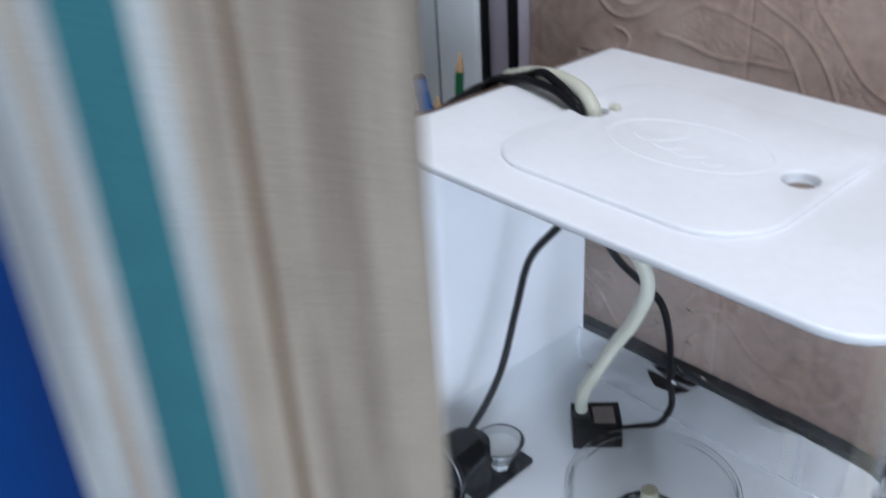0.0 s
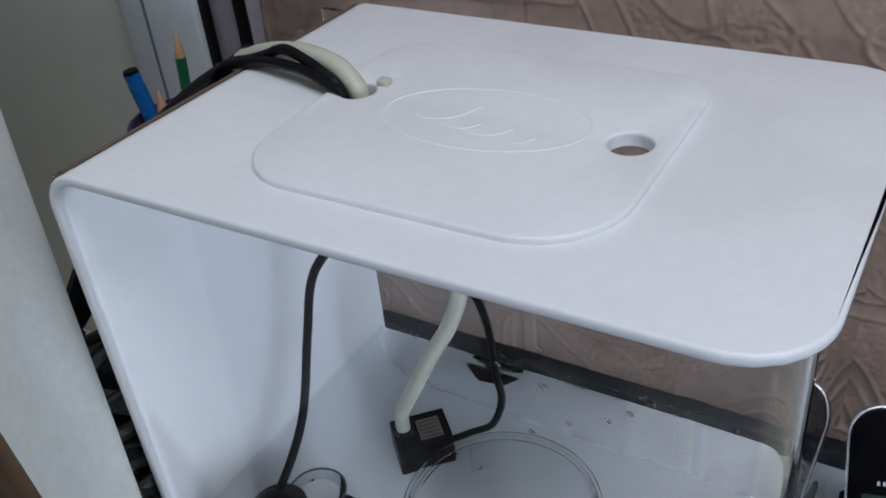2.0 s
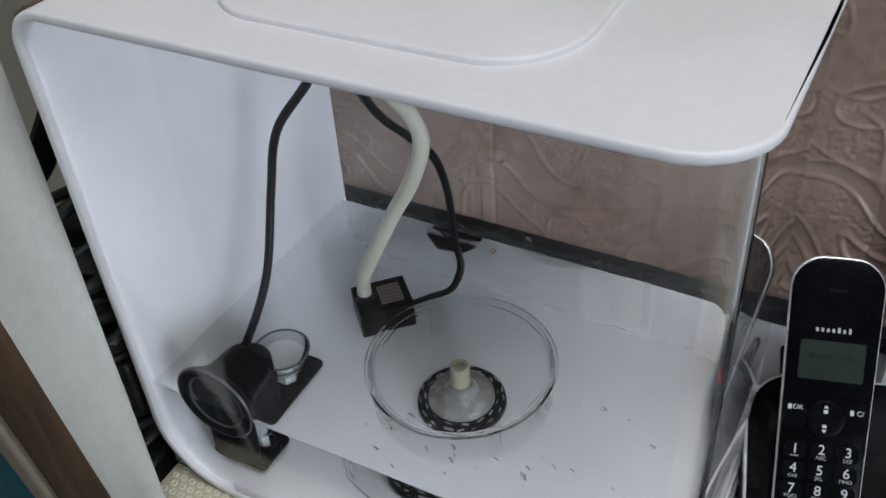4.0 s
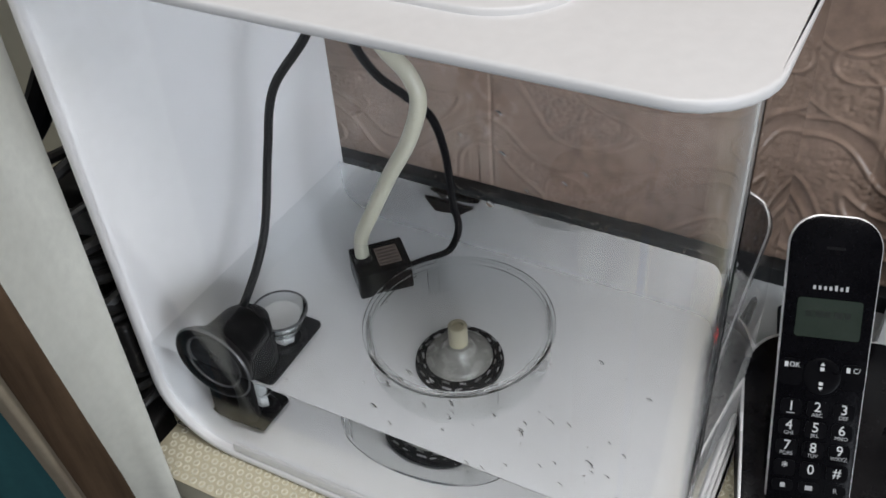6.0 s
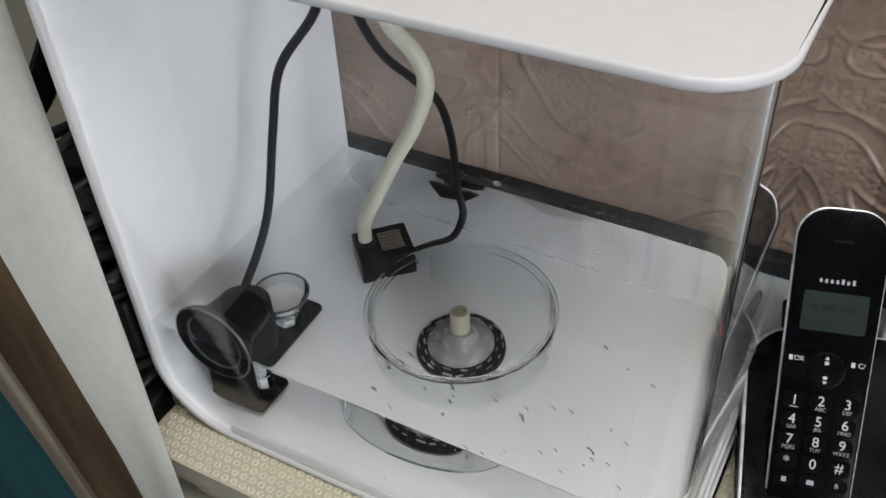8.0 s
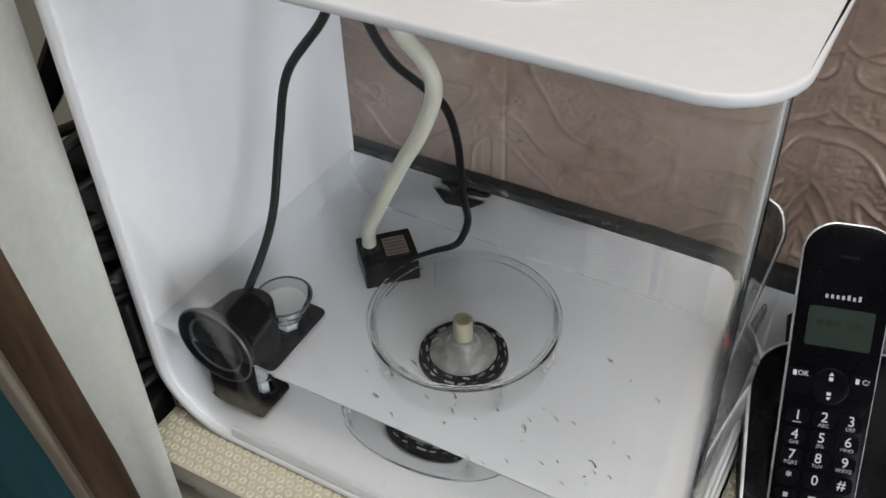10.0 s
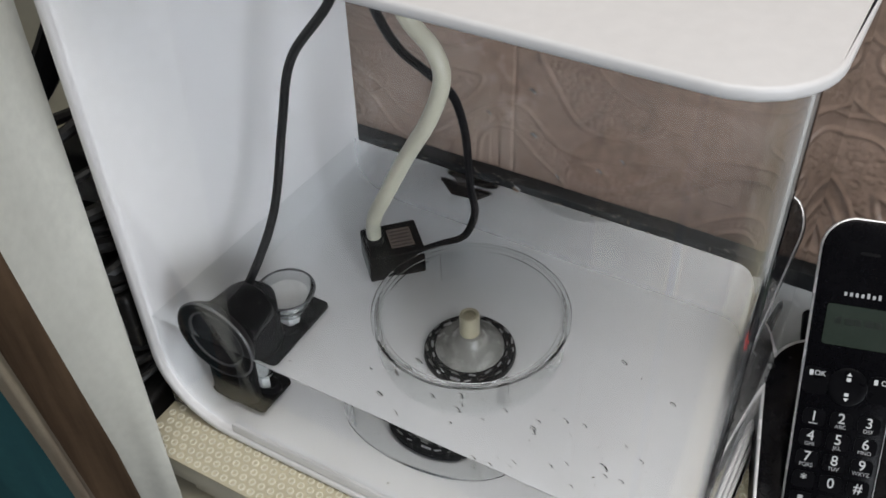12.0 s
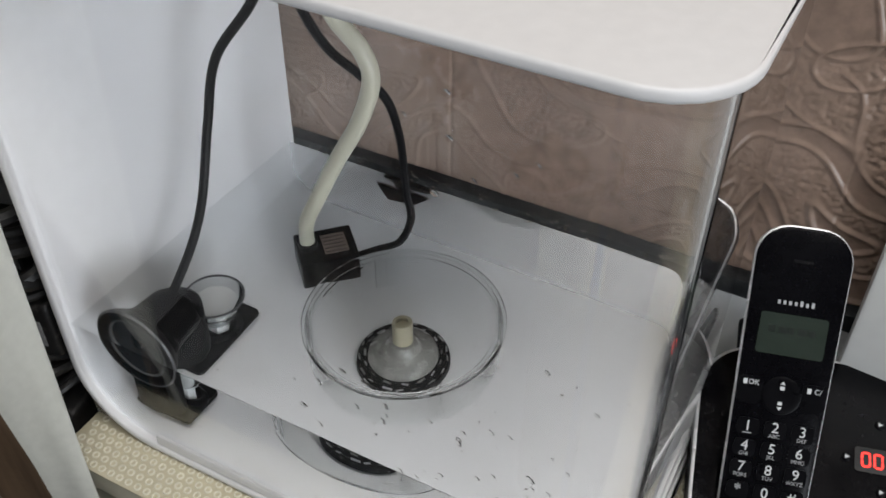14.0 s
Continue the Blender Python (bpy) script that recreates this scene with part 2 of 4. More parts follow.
def tube(pts, r, n=10, bm=None, per=10):
    """A round cable or hose along a smooth way."""
    way = spline(pts, per)
    bm = bm or bmesh.new()
    rings, side = [], None
    for k, q in enumerate(way):
        d = (way[min(k + 1, len(way) - 1)] - way[max(k - 1, 0)]).normalized()
        side = (side - d * side.dot(d)).normalized() if side else d.orthogonal().normalized()
        up = d.cross(side)
        rings.append([bm.verts.new(q + r * (math.cos(2 * math.pi * j / n) * side + math.sin(2 * math.pi * j / n) * up)) for j in range(n)])
    for a, b in zip(rings, rings[1:]):
        for j in range(n):
            bm.faces.new((a[j], a[(j + 1) % n], b[(j + 1) % n], b[j]))
    bm.faces.new(rings[0][::-1])
    bm.faces.new(rings[-1])
    return bm


def empty(name, m=Matrix(), label="", category="", group=""):
    e = new(name)
    e.matrix_world = m
    return tagged(e, label, category, group)


# ---------------------------------------------------------------- the place
W, D, H = 0.3085, 0.200, 0.300      # tank
WATER = 0.0748
WALL_Y = 0.216
# unseen room added to close the place, toned dark against reflections; daylight comes through one window behind the
# camera
RX0, RX1, RY0, RZ0, RZ1 = -0.62, 2.3, -2.3, -0.75, 1.75
area_lamp("window_daylight", look((RX1 - 0.02, -1.55, 0.20), (0, -1.55, 0.20)), 1.4, 1.3, P_WINDOW, (0.90, 0.95, 1.0))
area_lamp("ceiling_light_glow", look((0.72, -0.38, RZ1 - 0.07), (0.72, -0.38, 0)), 1.2, 0.80, P_CEIL, (1.0, 0.97, 0.93))

tagged(obj("floor", box(RX0 - 0.1, RX1 + 0.1, RY0 - 0.1, WALL_Y + 0.2, RZ0 - 0.1, RZ0), M_ROOMFLOOR), "unseen room floor, darkened to keep pane reflections low", "floor", kind="structure")
tagged(obj("ceiling", box(RX0 - 0.1, RX1 + 0.1, RY0 - 0.1, WALL_Y + 0.2, RZ1, RZ1 + 0.1), M_ROOM), "unseen grey ceiling, toned down to keep reflections low", "ceiling", kind="structure")
tagged(obj("wall_left", box(RX0 - 0.1, RX0, RY0, WALL_Y + 0.1, RZ0, RZ1), M_ROOM), "unseen grey wall, toned down to keep pane reflections low", "wall", kind="structure")
tagged(obj("wall_front", box(RX0, RX1, RY0 - 0.1, RY0, RZ0, RZ1), M_DIMWALL), "unseen wall, made dark to keep reflections off panes and phone", "wall", kind="structure")
for ya, yb, za, zb in ((RY0, -2.25, RZ0, RZ1), (-0.85, WALL_Y + 0.1, RZ0, RZ1), (-2.25, -0.85, RZ0, -0.45), (-2.25, -0.85, 0.85, RZ1)):
    tagged(obj("wall_right", box(RX1, RX1 + 0.1, ya, yb, za, zb), M_ROOM), "unseen grey wall added round the window opening", "wall", kind="structure")
lampbody = empty("ceiling_light", pose(0.72, -0.38, RZ1 - 0.03), "broad white ceiling light fixture", "lamp")
part("housing", box(-0.64, 0.64, -0.44, 0.44, -0.02, 0.03, 0.008), M_ROOM, lampbody)


# ---- back wall: embossed relief of curls with pebbled fields
def relief_wall(x0, x1, z0, z1, step):
    """Flowing ribbons between raised lines, every other field pebbled, with a few curls laid over."""
    rng = np.random.RandomState(7)
    nx, nz = int((x1 - x0) / step) + 1, int((z1 - z0) / step) + 1
    X, Z = np.meshgrid(np.linspace(x0, x1, nx), np.linspace(z0, z1, nz))
    wx = X + 0.016 * np.sin(34 * Z + 1.3) + 0.006 * np.sin(75 * Z + 40 * X)
    wz = Z + 0.015 * np.sin(37 * X + 0.6) + 0.006 * np.sin(70 * X - 45 * Z + 2.0)
    f = np.zeros_like(X)
    for k in range(5):
        a, w, ph = rng.uniform(0, 3.14), 2 * math.pi / rng.uniform(0.085, 0.17), rng.uniform(0, 6.28)
        f = f + np.sin(w * (wx * math.cos(a) + wz * math.sin(a)) + ph)
    gz_, gx_ = np.gradient(f, step)
    slope = np.hypot(gx_, gz_) + 8.0
    band = f / 1.9
    idx_band = np.floor(band)
    near = np.abs(band - np.round(band)) * 1.9 / slope      # distance to the nearest raised line
    ridge = np.exp(-(near / 0.0015) ** 2)
    pebbled = (np.mod(idx_band, 2) == 0)
    field = np.where(pebbled, np.clip((near - 0.0022) / 0.0015, 0, 1), 0.0)
    scoop = np.where(pebbled, 0.0, np.clip(near / 0.012, 0, 1))
    h = 0.0019 * ridge - 0.0014 * scoop + 0.0004 * np.sin(40 * wx + 20 * wz)
    for k in range(46):
        cx, cz, r = rng.uniform(x0, x1), rng.uniform(z0, z1), rng.uniform(0.008, 0.022)
        a, q, turn, full = rng.uniform(0, 6.28), rng.uniform(0.55, 1.0), rng.uniform(-0.5, 0.5), rng.uniform(2.2, 5.6)
        mx_ = slice(max(0, int((cx - 0.05 - x0) / step)), int((cx + 0.05 - x0) / step) + 1)
        mz_ = slice(max(0, int((cz - 0.05 - z0) / step)), int((cz + 0.05 - z0) / step) + 1)
        dx, dz = wx[mz_, mx_] - cx, wz[mz_, mx_] - cz
        u, v = dx * math.cos(a) + dz * math.sin(a), (-dx * math.sin(a) + dz * math.cos(a)) / q
        rr, th = np.hypot(u, v), np.arctan2(v, u)
        rad = r * (1 + turn * ((th + math.pi) / (2 * math.pi) - 0.5))
        keep = np.clip((full - (th + math.pi)) * 2.0, 0, 1) * np.clip((th + math.pi) * 3, 0, 1)
        h[mz_, mx_] = np.maximum(h[mz_, mx_], 0.0022 * np.exp(-((rr - rad) / 0.0015) ** 2) * keep)
        field[mz_, mx_] *= 1 - np.exp(-((rr - rad) / 0.0022) ** 2) * keep
    # pebbles inside the fields
    cell = 0.0030
    gx, gz = X / cell, Z / cell
    ix, iz = np.floor(gx).astype(int), np.floor(gz).astype(int)
    best = np.full(X.shape, 9.0)
    for ox in (-1, 0, 1):
        for oz in (-1, 0, 1):
            jx, jz = ix + ox, iz + oz
            hx = np.modf(np.abs(np.sin(jx * 127.1 + jz * 311.7) * 43758.5))[0]
            hz = np.modf(np.abs(np.sin(jx * 269.5 + jz * 183.3) * 43758.5))[0]
            best = np.minimum(best, (gx - jx - hx) ** 2 + (gz - jz - hz) ** 2)
    h = h + field * 0.0013 * np.clip(0.8 - best * 1.6, -0.3, 1)
    h = h * (0.5 + 0.5 * np.clip((X - 0.30) / 0.04, 0, 1))      # relief halved behind the tank, standing in for haze of the panes
    # joints between the tile sheets
    for jx in (0.118, 0.338, 0.558, -0.102):
        h = h - 0.0009 * np.exp(-((X - jx) / 0.0009) ** 2)
    co = np.stack([X, WALL_Y - 0.0015 - h, Z], -1).reshape(-1, 3)
    idx = np.arange(nx * nz).reshape(nz, nx)
    faces = np.stack([idx[:-1, :-1], idx[:-1, 1:], idx[1:, 1:], idx[1:, :-1]], -1).reshape(-1, 4)
    me = bpy.data.meshes.new("embossed_tiles")
    me.vertices.add(len(co))
    me.vertices.foreach_set("co", co.ravel())
    me.loops.add(faces.size)
    me.loops.foreach_set("vertex_index", faces.ravel().astype(np.int32))
    me.polygons.add(len(faces))
    me.polygons.foreach_set("loop_start", np.arange(0, faces.size, 4, dtype=np.int32))
    me.polygons.foreach_set("use_smooth", np.ones(len(faces), bool))
    me.update()
    me.validate()
    me.materials.append(M_WALL)
    return new("embossed_tiles", me)


wall = tagged(obj("wall_back", box(-0.0575, RX1, WALL_Y, WALL_Y + 0.12, RZ0, RZ1), M_WALL), "glossy brown wall embossed with curling relief", "wall", kind="structure")
rel = relief_wall(-0.056, 0.60, 0.066, 0.56, 0.0009)
rel.parent = wall
rel["label"] = "brown glossy tiles embossed with curls"
tagged(obj("wall_foot", box(-0.0575, RX1, WALL_Y - 0.008, WALL_Y - 0.0005, -0.054, 0.0595, 0.001), M_WHITETILE), "white glossy tile band at the wall foot", "tile band", kind="structure")
tagged(obj("skirting_strip", box(-0.0575, RX1, WALL_Y - 0.012, WALL_Y - 0.0006, 0.0597, 0.0720, 0.0015), M_STONE), "dark stone strip along the wall", "trim", kind="structure")

# ---- white frame, dark post and cream wall beside the brown wall
win = tagged(obj("window_frame", box(-0.160, -0.0942, WALL_Y - 0.02, WALL_Y + 0.06, -0.05, 1.2, 0.004), M_WHITEPAINT), "white plastic window frame with a fine groove", "window frame", kind="structure")
part("groove", box(-0.1375, -0.1355, WALL_Y - 0.0206, WALL_Y - 0.0198, -0.04, 1.19), M_GREYSEAL, win, "grey rubber seal")
post = tagged(obj("frame_post", box(-0.0940, -0.0580, WALL_Y - 0.012, WALL_Y + 0.05, -0.05, 1.2, 0.002), M_LILAC), "grey lilac post with black edges", "post", kind="structure")
part("edge_strip", box(-0.0939, -0.0872, WALL_Y - 0.016, WALL_Y - 0.0121, -0.05, 1.2, 0.001), M_BLACK, post, "black rubber strip")
part("edge_strip", box(-0.0660, -0.0582, WALL_Y - 0.016, WALL_Y - 0.0121, -0.05, 1.2, 0.001), M_BLACK, post, "black rubber strip")
tagged(obj("wall_cream", box(RX0, -0.1605, WALL_Y - 0.008, WALL_Y + 0.1, RZ0, RZ1), M_CREAM), "cream painted wall beside the window", "wall", kind="structure")
pan = tagged(obj("white_panel", box(0.3625, 0.62, 0.1915, 0.2030, -0.0545, 0.185, 0.003), M_WHITEPAINT), "plain white panel leaning upright by the wall", "panel")

# ---- table and the ringed mat
table = empty("table", pose(0, 0, -0.055), "cream painted table with a plain top", "table")
part("tabletop", box(RX0 + 0.03, 0.95, -0.034, WALL_Y - 0.009, -0.03, 0.0, 0.004), M_TABLE, table)
part("apron", box(RX0 + 0.05, 0.93, -0.022, 0.0, -0.14, -0.0305, 0.003), M_TABLE, table)
for lx in (RX0 + 0.08, 0.88):
    for ly in (-0.01, 0.17):
        part("leg", box(lx - 0.02, lx + 0.02, ly - 0.02, ly + 0.02, -0.693, -0.031, 0.004), M_TABLE, table)
riser = empty("low_stand", pose(0, 0, -0.0545), "cream low stand carrying the tank and the phone", "stand")
part("board", prism(round_rect(0.002, 0.56, -0.024, 0.189, 0.010), 0.030, 0.0505, None, 0.002), M_TABLE, riser)
for fx in (0.03, 0.52):
    for fy in (0.0, 0.17):
        part("foot", box(fx - 0.012, fx + 0.012, fy - 0.012, fy + 0.012, 0.0, 0.0302, 0.002), M_TABLE, riser)
mat_thing = empty("ring_mat", pose(0, 0, -0.0038), "cream plastic mat covered with small raised rings", "mat")
part("sheet", prism(round_rect(0.0, 0.562, -0.026, 0.190, 0.012), 0.0, 0.0022, None, 0.0006), M_MAT, mat_thing)


def ring_field():
    vs, fs = [], []
    pit = 0.0062
    n, k = 10, 4
    for r in range(int(0.212 / (pit * 0.87))):
        y = -0.0225 + r * pit * 0.87
        for c in range(int(0.555 / pit)):
            x = 0.005 + (c + 0.5 * (r % 2)) * pit
            if (0.012 < x < 0.295 and y > 0.004) or x > 0.42:
                continue
            b = len(vs)
            for i in range(n):
                a = 2 * math.pi * i / n
                for j, (dr, dz) in enumerate(((0.00225, 0.0), (0.0021, 0.0009), (0.0014, 0.0009), (0.00125, 0.0))):
                    vs.append((x + dr * math.cos(a), y + dr * math.sin(a), 0.0021 + dz))
            for i in range(n):
                for j in range(k - 1):
                    fs.append((b + i * k + j, b + ((i + 1) % n) * k + j, b + ((i + 1) % n) * k + j + 1, b + i * k + j + 1))
    me = bpy.data.meshes.new("ring_relief")
    me.from_pydata(vs, [], fs)
    for p in me.polygons:
        p.use_smooth = True
    me.materials.append(M_RING)
    return new("ring_relief", me)


rings = ring_field()
rings.parent = mat_thing
tagged(rings, "pearly raised plastic rings", kind="stuff")

# ---------------------------------------------------------------- fish tank
tank = empty("fish_tank", label="small clear acrylic fish tank in a bent white plastic shell", category="fish tank")
T, RT, RB, RP = 0.0050, 0.020, 0.046, 0.030
XL = 0.0012      # outer face of the left side


def ease_back(bm):
    """The left side leans in towards the back, and its top bend grows wider there."""
    for v in bm.verts:
        k = max(0.0, min(1.0, (v.co.z - 0.281) / 0.017)) * max(0.0, 1 - v.co.x / 0.075)
        lean = max(0.0, 1 - v.co.x / 0.075) * (1 if v.co.z > 0.04 else max(0.0, v.co.z / 0.04))
        v.co.x += (v.co.y / D) * (0.010 * k + 0.0065 * lean)


def shell_mesh():
    """Profile top - left side - bottom, with the two free corners rounded in plan and two openings in the top."""
    st = []      # x, z, normal x, normal z
    xs_end = [W - RP + RP * math.sin(radians(a)) for a in (90, 84, 76, 66, 54, 40, 24, 8)]
    xs = xs_end + [W - RP - 0.002, 0.2305, 0.2055, 0.15, 0.1030, 0.0815, 0.05]
    for x in xs:
        st.append((x, H, 0, 1))
    for k in range(0, 11):
        a = radians(90 + 9 * k)
        st.append((XL + RT + RT * math.cos(a), H - RT + RT * math.sin(a), math.cos(a), math.sin(a)))
    for z in (0.22, 0.15, 0.09):
        st.append((XL, z, -1, 0))
    for k in range(0, 15):
        a = radians(180 + 90 * k / 14)
        st.append((XL + RB + RB * math.cos(a), RB + RB * math.sin(a), math.cos(a), math.sin(a)))
    for x in sorted(xs):
        if x > 0.06:
            st.append((x, 0, 0, -1))
    bm = bmesh.new()
    grids = []
    for off in (0.0, T):
        g = []
        for x, z, nx, nz in st:
            t = max(0.0, x - (W - RP))
            inset = RP - math.sqrt(max(RP * RP - t * t, 0)) if t > 0 else 0
            lo, hi = inset, D - inset
            row = []
            for y in (lo, max(lo, 0.0880) if inset < 0.085 else lo, min(hi, 0.1125), hi):
                px, pz = x - nx * off, z - nz * off
                row.append(bm.verts.new((px, y, pz)))
            g.append(row)
        grids.append(g)
    hole_cells = set()
    for i in range(len(st) - 1):
        a, b = st[i], st[i + 1]
        if a[1] == H and b[1] == H and ((abs(a[0] - 0.2305) < 1e-6) or (abs(a[0] - 0.1030) < 1e-6)):
            hole_cells.add((i, 1))
    go, gi = grids
    for i in range(len(st) - 1):
        for j in range(3):
            if (i, j) in hole_cells:
                q = [(i, j), (i + 1, j), (i + 1, j + 1), (i, j + 1)]
                for (a, b), (c, d) in zip(q, q[1:] + q[:1]):
                    bm.faces.new((go[a][b], go[c][d], gi[c][d], gi[a][b]))
                continue
            bm.faces.new((go[i][j], go[i + 1][j], go[i + 1][j + 1], go[i][j + 1]))
            bm.faces.new((gi[i][j], gi[i][j + 1], gi[i + 1][j + 1], gi[i + 1][j]))
        bm.faces.new((go[i][0], gi[i][0], gi[i + 1][0], go[i + 1][0]))
        bm.faces.new((go[i][3], go[i + 1][3], gi[i + 1][3], gi[i][3]))
    for e in (0, -1):
        for j in range(3):
            bm.faces.new((go[e][j], go[e][j + 1], gi[e][j + 1], gi[e][j]) if e == 0 else (go[e][j], gi[e][j], gi[e][j + 1], go[e][j + 1]))
    bmesh.ops.remove_doubles(bm, verts=bm.verts[:], dist=1e-6)
    bmesh.ops.recalc_face_normals(bm, faces=bm.faces)
    rim = [e for e in bm.edges if len(e.link_faces) == 2 and e.calc_face_angle(0) > radians(60) and not (0.06 < e.verts[0].co.x < 0.24 and 0.05 < e.verts[0].co.y < 0.15)]
    bmesh.ops.bevel(bm, geom=rim, offset=0.0016, segments=3, affect="EDGES", profile=0.5)
    ease_back(bm)
    return bm


part("shell", shell_mesh(), M_SHELL, tank, "glossy white bent plastic shell")
# brown film on the outside of the left side
film_o = arc(XL + RT, H - RT, RT + 0.0018, 116, 180, 8) + [(XL - 0.0018, 0.05)]
film_i = [(XL - 0.0004, 0.05)] + arc(XL + RT, H - RT, RT + 0.0004, 180, 116, 8)
XZ = Matrix(((1, 0, 0, 0), (0, 0, 1, 0), (0, 1, 0, 0), (0, 0, 0, 1)))
film_b = prism(film_o + film_i, 0.004, D - 0.002, XZ)
ease_back(film_b)
part("outer_backing", film_b, M_BROWNBOARD, tank, "brown backing on the outer side")


def flat_with_holes(outline, holes, z0, z1, bevel=0.0008):
    bm = bmesh.new()
    es = []
    for loop in [outline] + holes:
        vs = [bm.verts.new((x, y, z1)) for x, y in loop]
        es += [bm.edges.new((a, b)) for a, b in zip(vs, vs[1:] + vs[:1])]
    bmesh.ops.triangle_fill(bm, edges=es, use_beauty=True)
    top = bm.faces[:]
    up = bmesh.ops.extrude_face_region(bm, geom=top)["geom"]
    for v in up:
        if isinstance(v, bmesh.types.BMVert):
            v.co.z = z0
    bmesh.ops.recalc_face_normals(bm, faces=bm.faces)
    es = [e for e in bm.edges if len(e.link_faces) == 2 and e.calc_face_angle(0) > 1.2 and e.verts[0].co.z > (z0 + z1) / 2 and e.verts[1].co.z > (z0 + z1) / 2]
    bmesh.ops.bevel(bm, geom=es, offset=bevel, segments=3, affect="EDGES", profile=0.5)
    return bm


HOLE, CHOLE = (0.2183, 0.0985), (0.0920, 0.1025)
lid = part("lid", flat_with_holes(round_rect(0.0792, 0.2345, 0.0250, 0.162, (0.030, 0.036, 0.02, 0.03), 12),
           [arc(*HOLE, 0.0087, 0, 348, 29), arc(*CHOLE, 0.0082, 0, 345, 23)], H - 0.0005, H + 0.0028, 0.0014), M_SHELL, tank, "raised white feeding lid with a finger hole")


b = lathe([(0.0087, -0.0032), (0.0087, 0.0012), (0.0122, 0.0012), (0.0122, -0.0032), (0.0087, -0.0032)], 40)
b.transform(pose(*HOLE, H))
part("hole_collar", b, M_SHELL, lid, "white collar inside the finger hole")


def ridge(pts, r, per=8):
    bm = tube([(x, y, 0) for x, y in pts], r, 8, per=per)
    for v in bm.verts:
        v.co.z *= 0.45
    return bm


z_lid = H + 0.0027
ov = [(0.157 + 0.0440 * math.cos(a) - 0.006 * math.sin(a), 0.098 + 0.025 * math.sin(a) + 0.006 * math.cos(a)) for a in [2 * math.pi * k / 24 for k in range(25)]]
b = ridge(ov, 0.0009, 3)
b.transform(Matrix.Translation((0, 0, z_lid)))
part("oval_ridge", b, M_SHELL, lid)
for pts in ([(0.129, 0.092), (0.135, 0.090), (0.145, 0.095), (0.151, 0.106)], [(0.143, 0.088), (0.152, 0.087), (0.158, 0.093)],
            [(0.157, 0.085), (0.166, 0.086), (0.172, 0.093)], [(0.174, 0.085), (0.179, 0.084), (0.183, 0.089)]):
    b = ridge(pts, 0.0009)
    b.transform(Matrix.Translation((0, 0, z_lid)))
    part("moulded_stroke", b, M_SHELL, lid)

# clear wall, bent round the two free corners
RC, G = 0.032, 0.0028
x1, y0, y1 = W - 0.0055, 0.0035, D - 0.003


def clear_outline(g, xa, xb):
    return [(xa, y0 + g)] + arc(x1 - RC, y0 + RC, RC - g, -90, 0, 14) + arc(x1 - RC, y1 - RC, RC - g, 0, 90, 14) + [(xb, y1 - g)]


ac = part("clear_wall", prism(clear_outline(0, XL + T - 0.0015, XL + T - 0.0015) + clear_outline(G, XL + T - 0.0015, XL + T - 0.0015)[::-1], T - 0.0005, H - T + 0.0005), M_ACRYL, tank, "clear acrylic wall with rounded corners")
ac.visible_shadow = False
part("base_rim", prism(clear_outline(-0.0022, 0.05, 0.05) + clear_outline(-0.0002, 0.05, 0.05)[::-1], T + 0.0002, T + 0.0075, None, 0.0006), M_SHELL, tank, "low white rim round the base")

# water: reaches a little into the shell, so that no air lies between them


def water_mesh():
    g2, sink = G - 0.0004, 0.0018
    prof = [(XL + RB + (RB - T + sink) * math.cos(radians(a)), RB + (RB - T + sink) * math.sin(radians(a))) for a in range(270, 179, -6)] + [(XL + T - sink, WATER)]
    back = 0.0010      # the water stands a little off the back pane
    ring = [(x, y - back * (y > 0.1)) for x, y in clear_outline(g2, 0.0, 0.0)[1:-1]]
    ys = [y0 + g2, y1 - g2 - back]
    bm = bmesh.new()
    fl = [bm.verts.new((x, ys[0], z)) for x, z in prof]
    bl = [bm.verts.new((x, ys[1], z)) for x, z in prof]
    lo = [bm.verts.new((x, y, T - sink)) for x, y in ring]
    hi = [bm.verts.new((x, y, WATER)) for x, y in ring]
    for k in range(len(ring) - 1):
        bm.faces.new((lo[k], lo[k + 1], hi[k + 1], hi[k]))
    for k in range(len(prof) - 1):
        bm.faces.new((fl[k], fl[k + 1], bl[k + 1], bl[k]))
    bm.faces.new([fl[0]] + lo + [bl[0]])
    bm.faces.new([fl[-1]] + hi + [bl[-1]])
    bm.faces.new(fl + [hi[0], lo[0]])
    bm.faces.new(bl + [hi[-1], lo[-1]])
    return bm


wa = tagged(obj("water", water_mesh(), M_WATER, smooth=20), "shallow clear still water inside the tank", "water")
wa.visible_shadow = False

# ---- pump, hose and cables
FLOOR = T + 0.0002
pump = empty("water_pump", pose(0.0715, 0.1420, FLOOR, 0, 0, 45), "small black box water pump lying under water", "pump")
part("body", box(-0.0175, 0.0175, -0.0145, 0.0145, 0.0, 0.0300, 0.0012), M_WETBLACK, pump)
part("rating_label", box(-0.002, 0.0125, -0.0085, 0.0085, 0.0300, 0.0304), M_LABEL, pump, "worn brown rating label")
for k in range(5):
    part("label_line", box(-0.001, 0.0115, -0.0075 + k * 0.0032, -0.0062 + k * 0.0032, 0.0304, 0.03055), M_LABELINK, pump)
part("outlet", lathe([(0.0, 0.0), (0.0058, 0.0), (0.0058, 0.006), (0.0036, 0.007), (0.0036, 0.014), (0, 0.014)], 20), M_BLACK, pump).location = (-0.0105, 0.0015, 0.0298)
for k in range(4):
    part("grille_slot", box(-0.0178, -0.0174, -0.0115 + k * 0.0062, -0.0078 + k * 0.0062, 0.005, 0.024), M_GREYSEAL, pump)
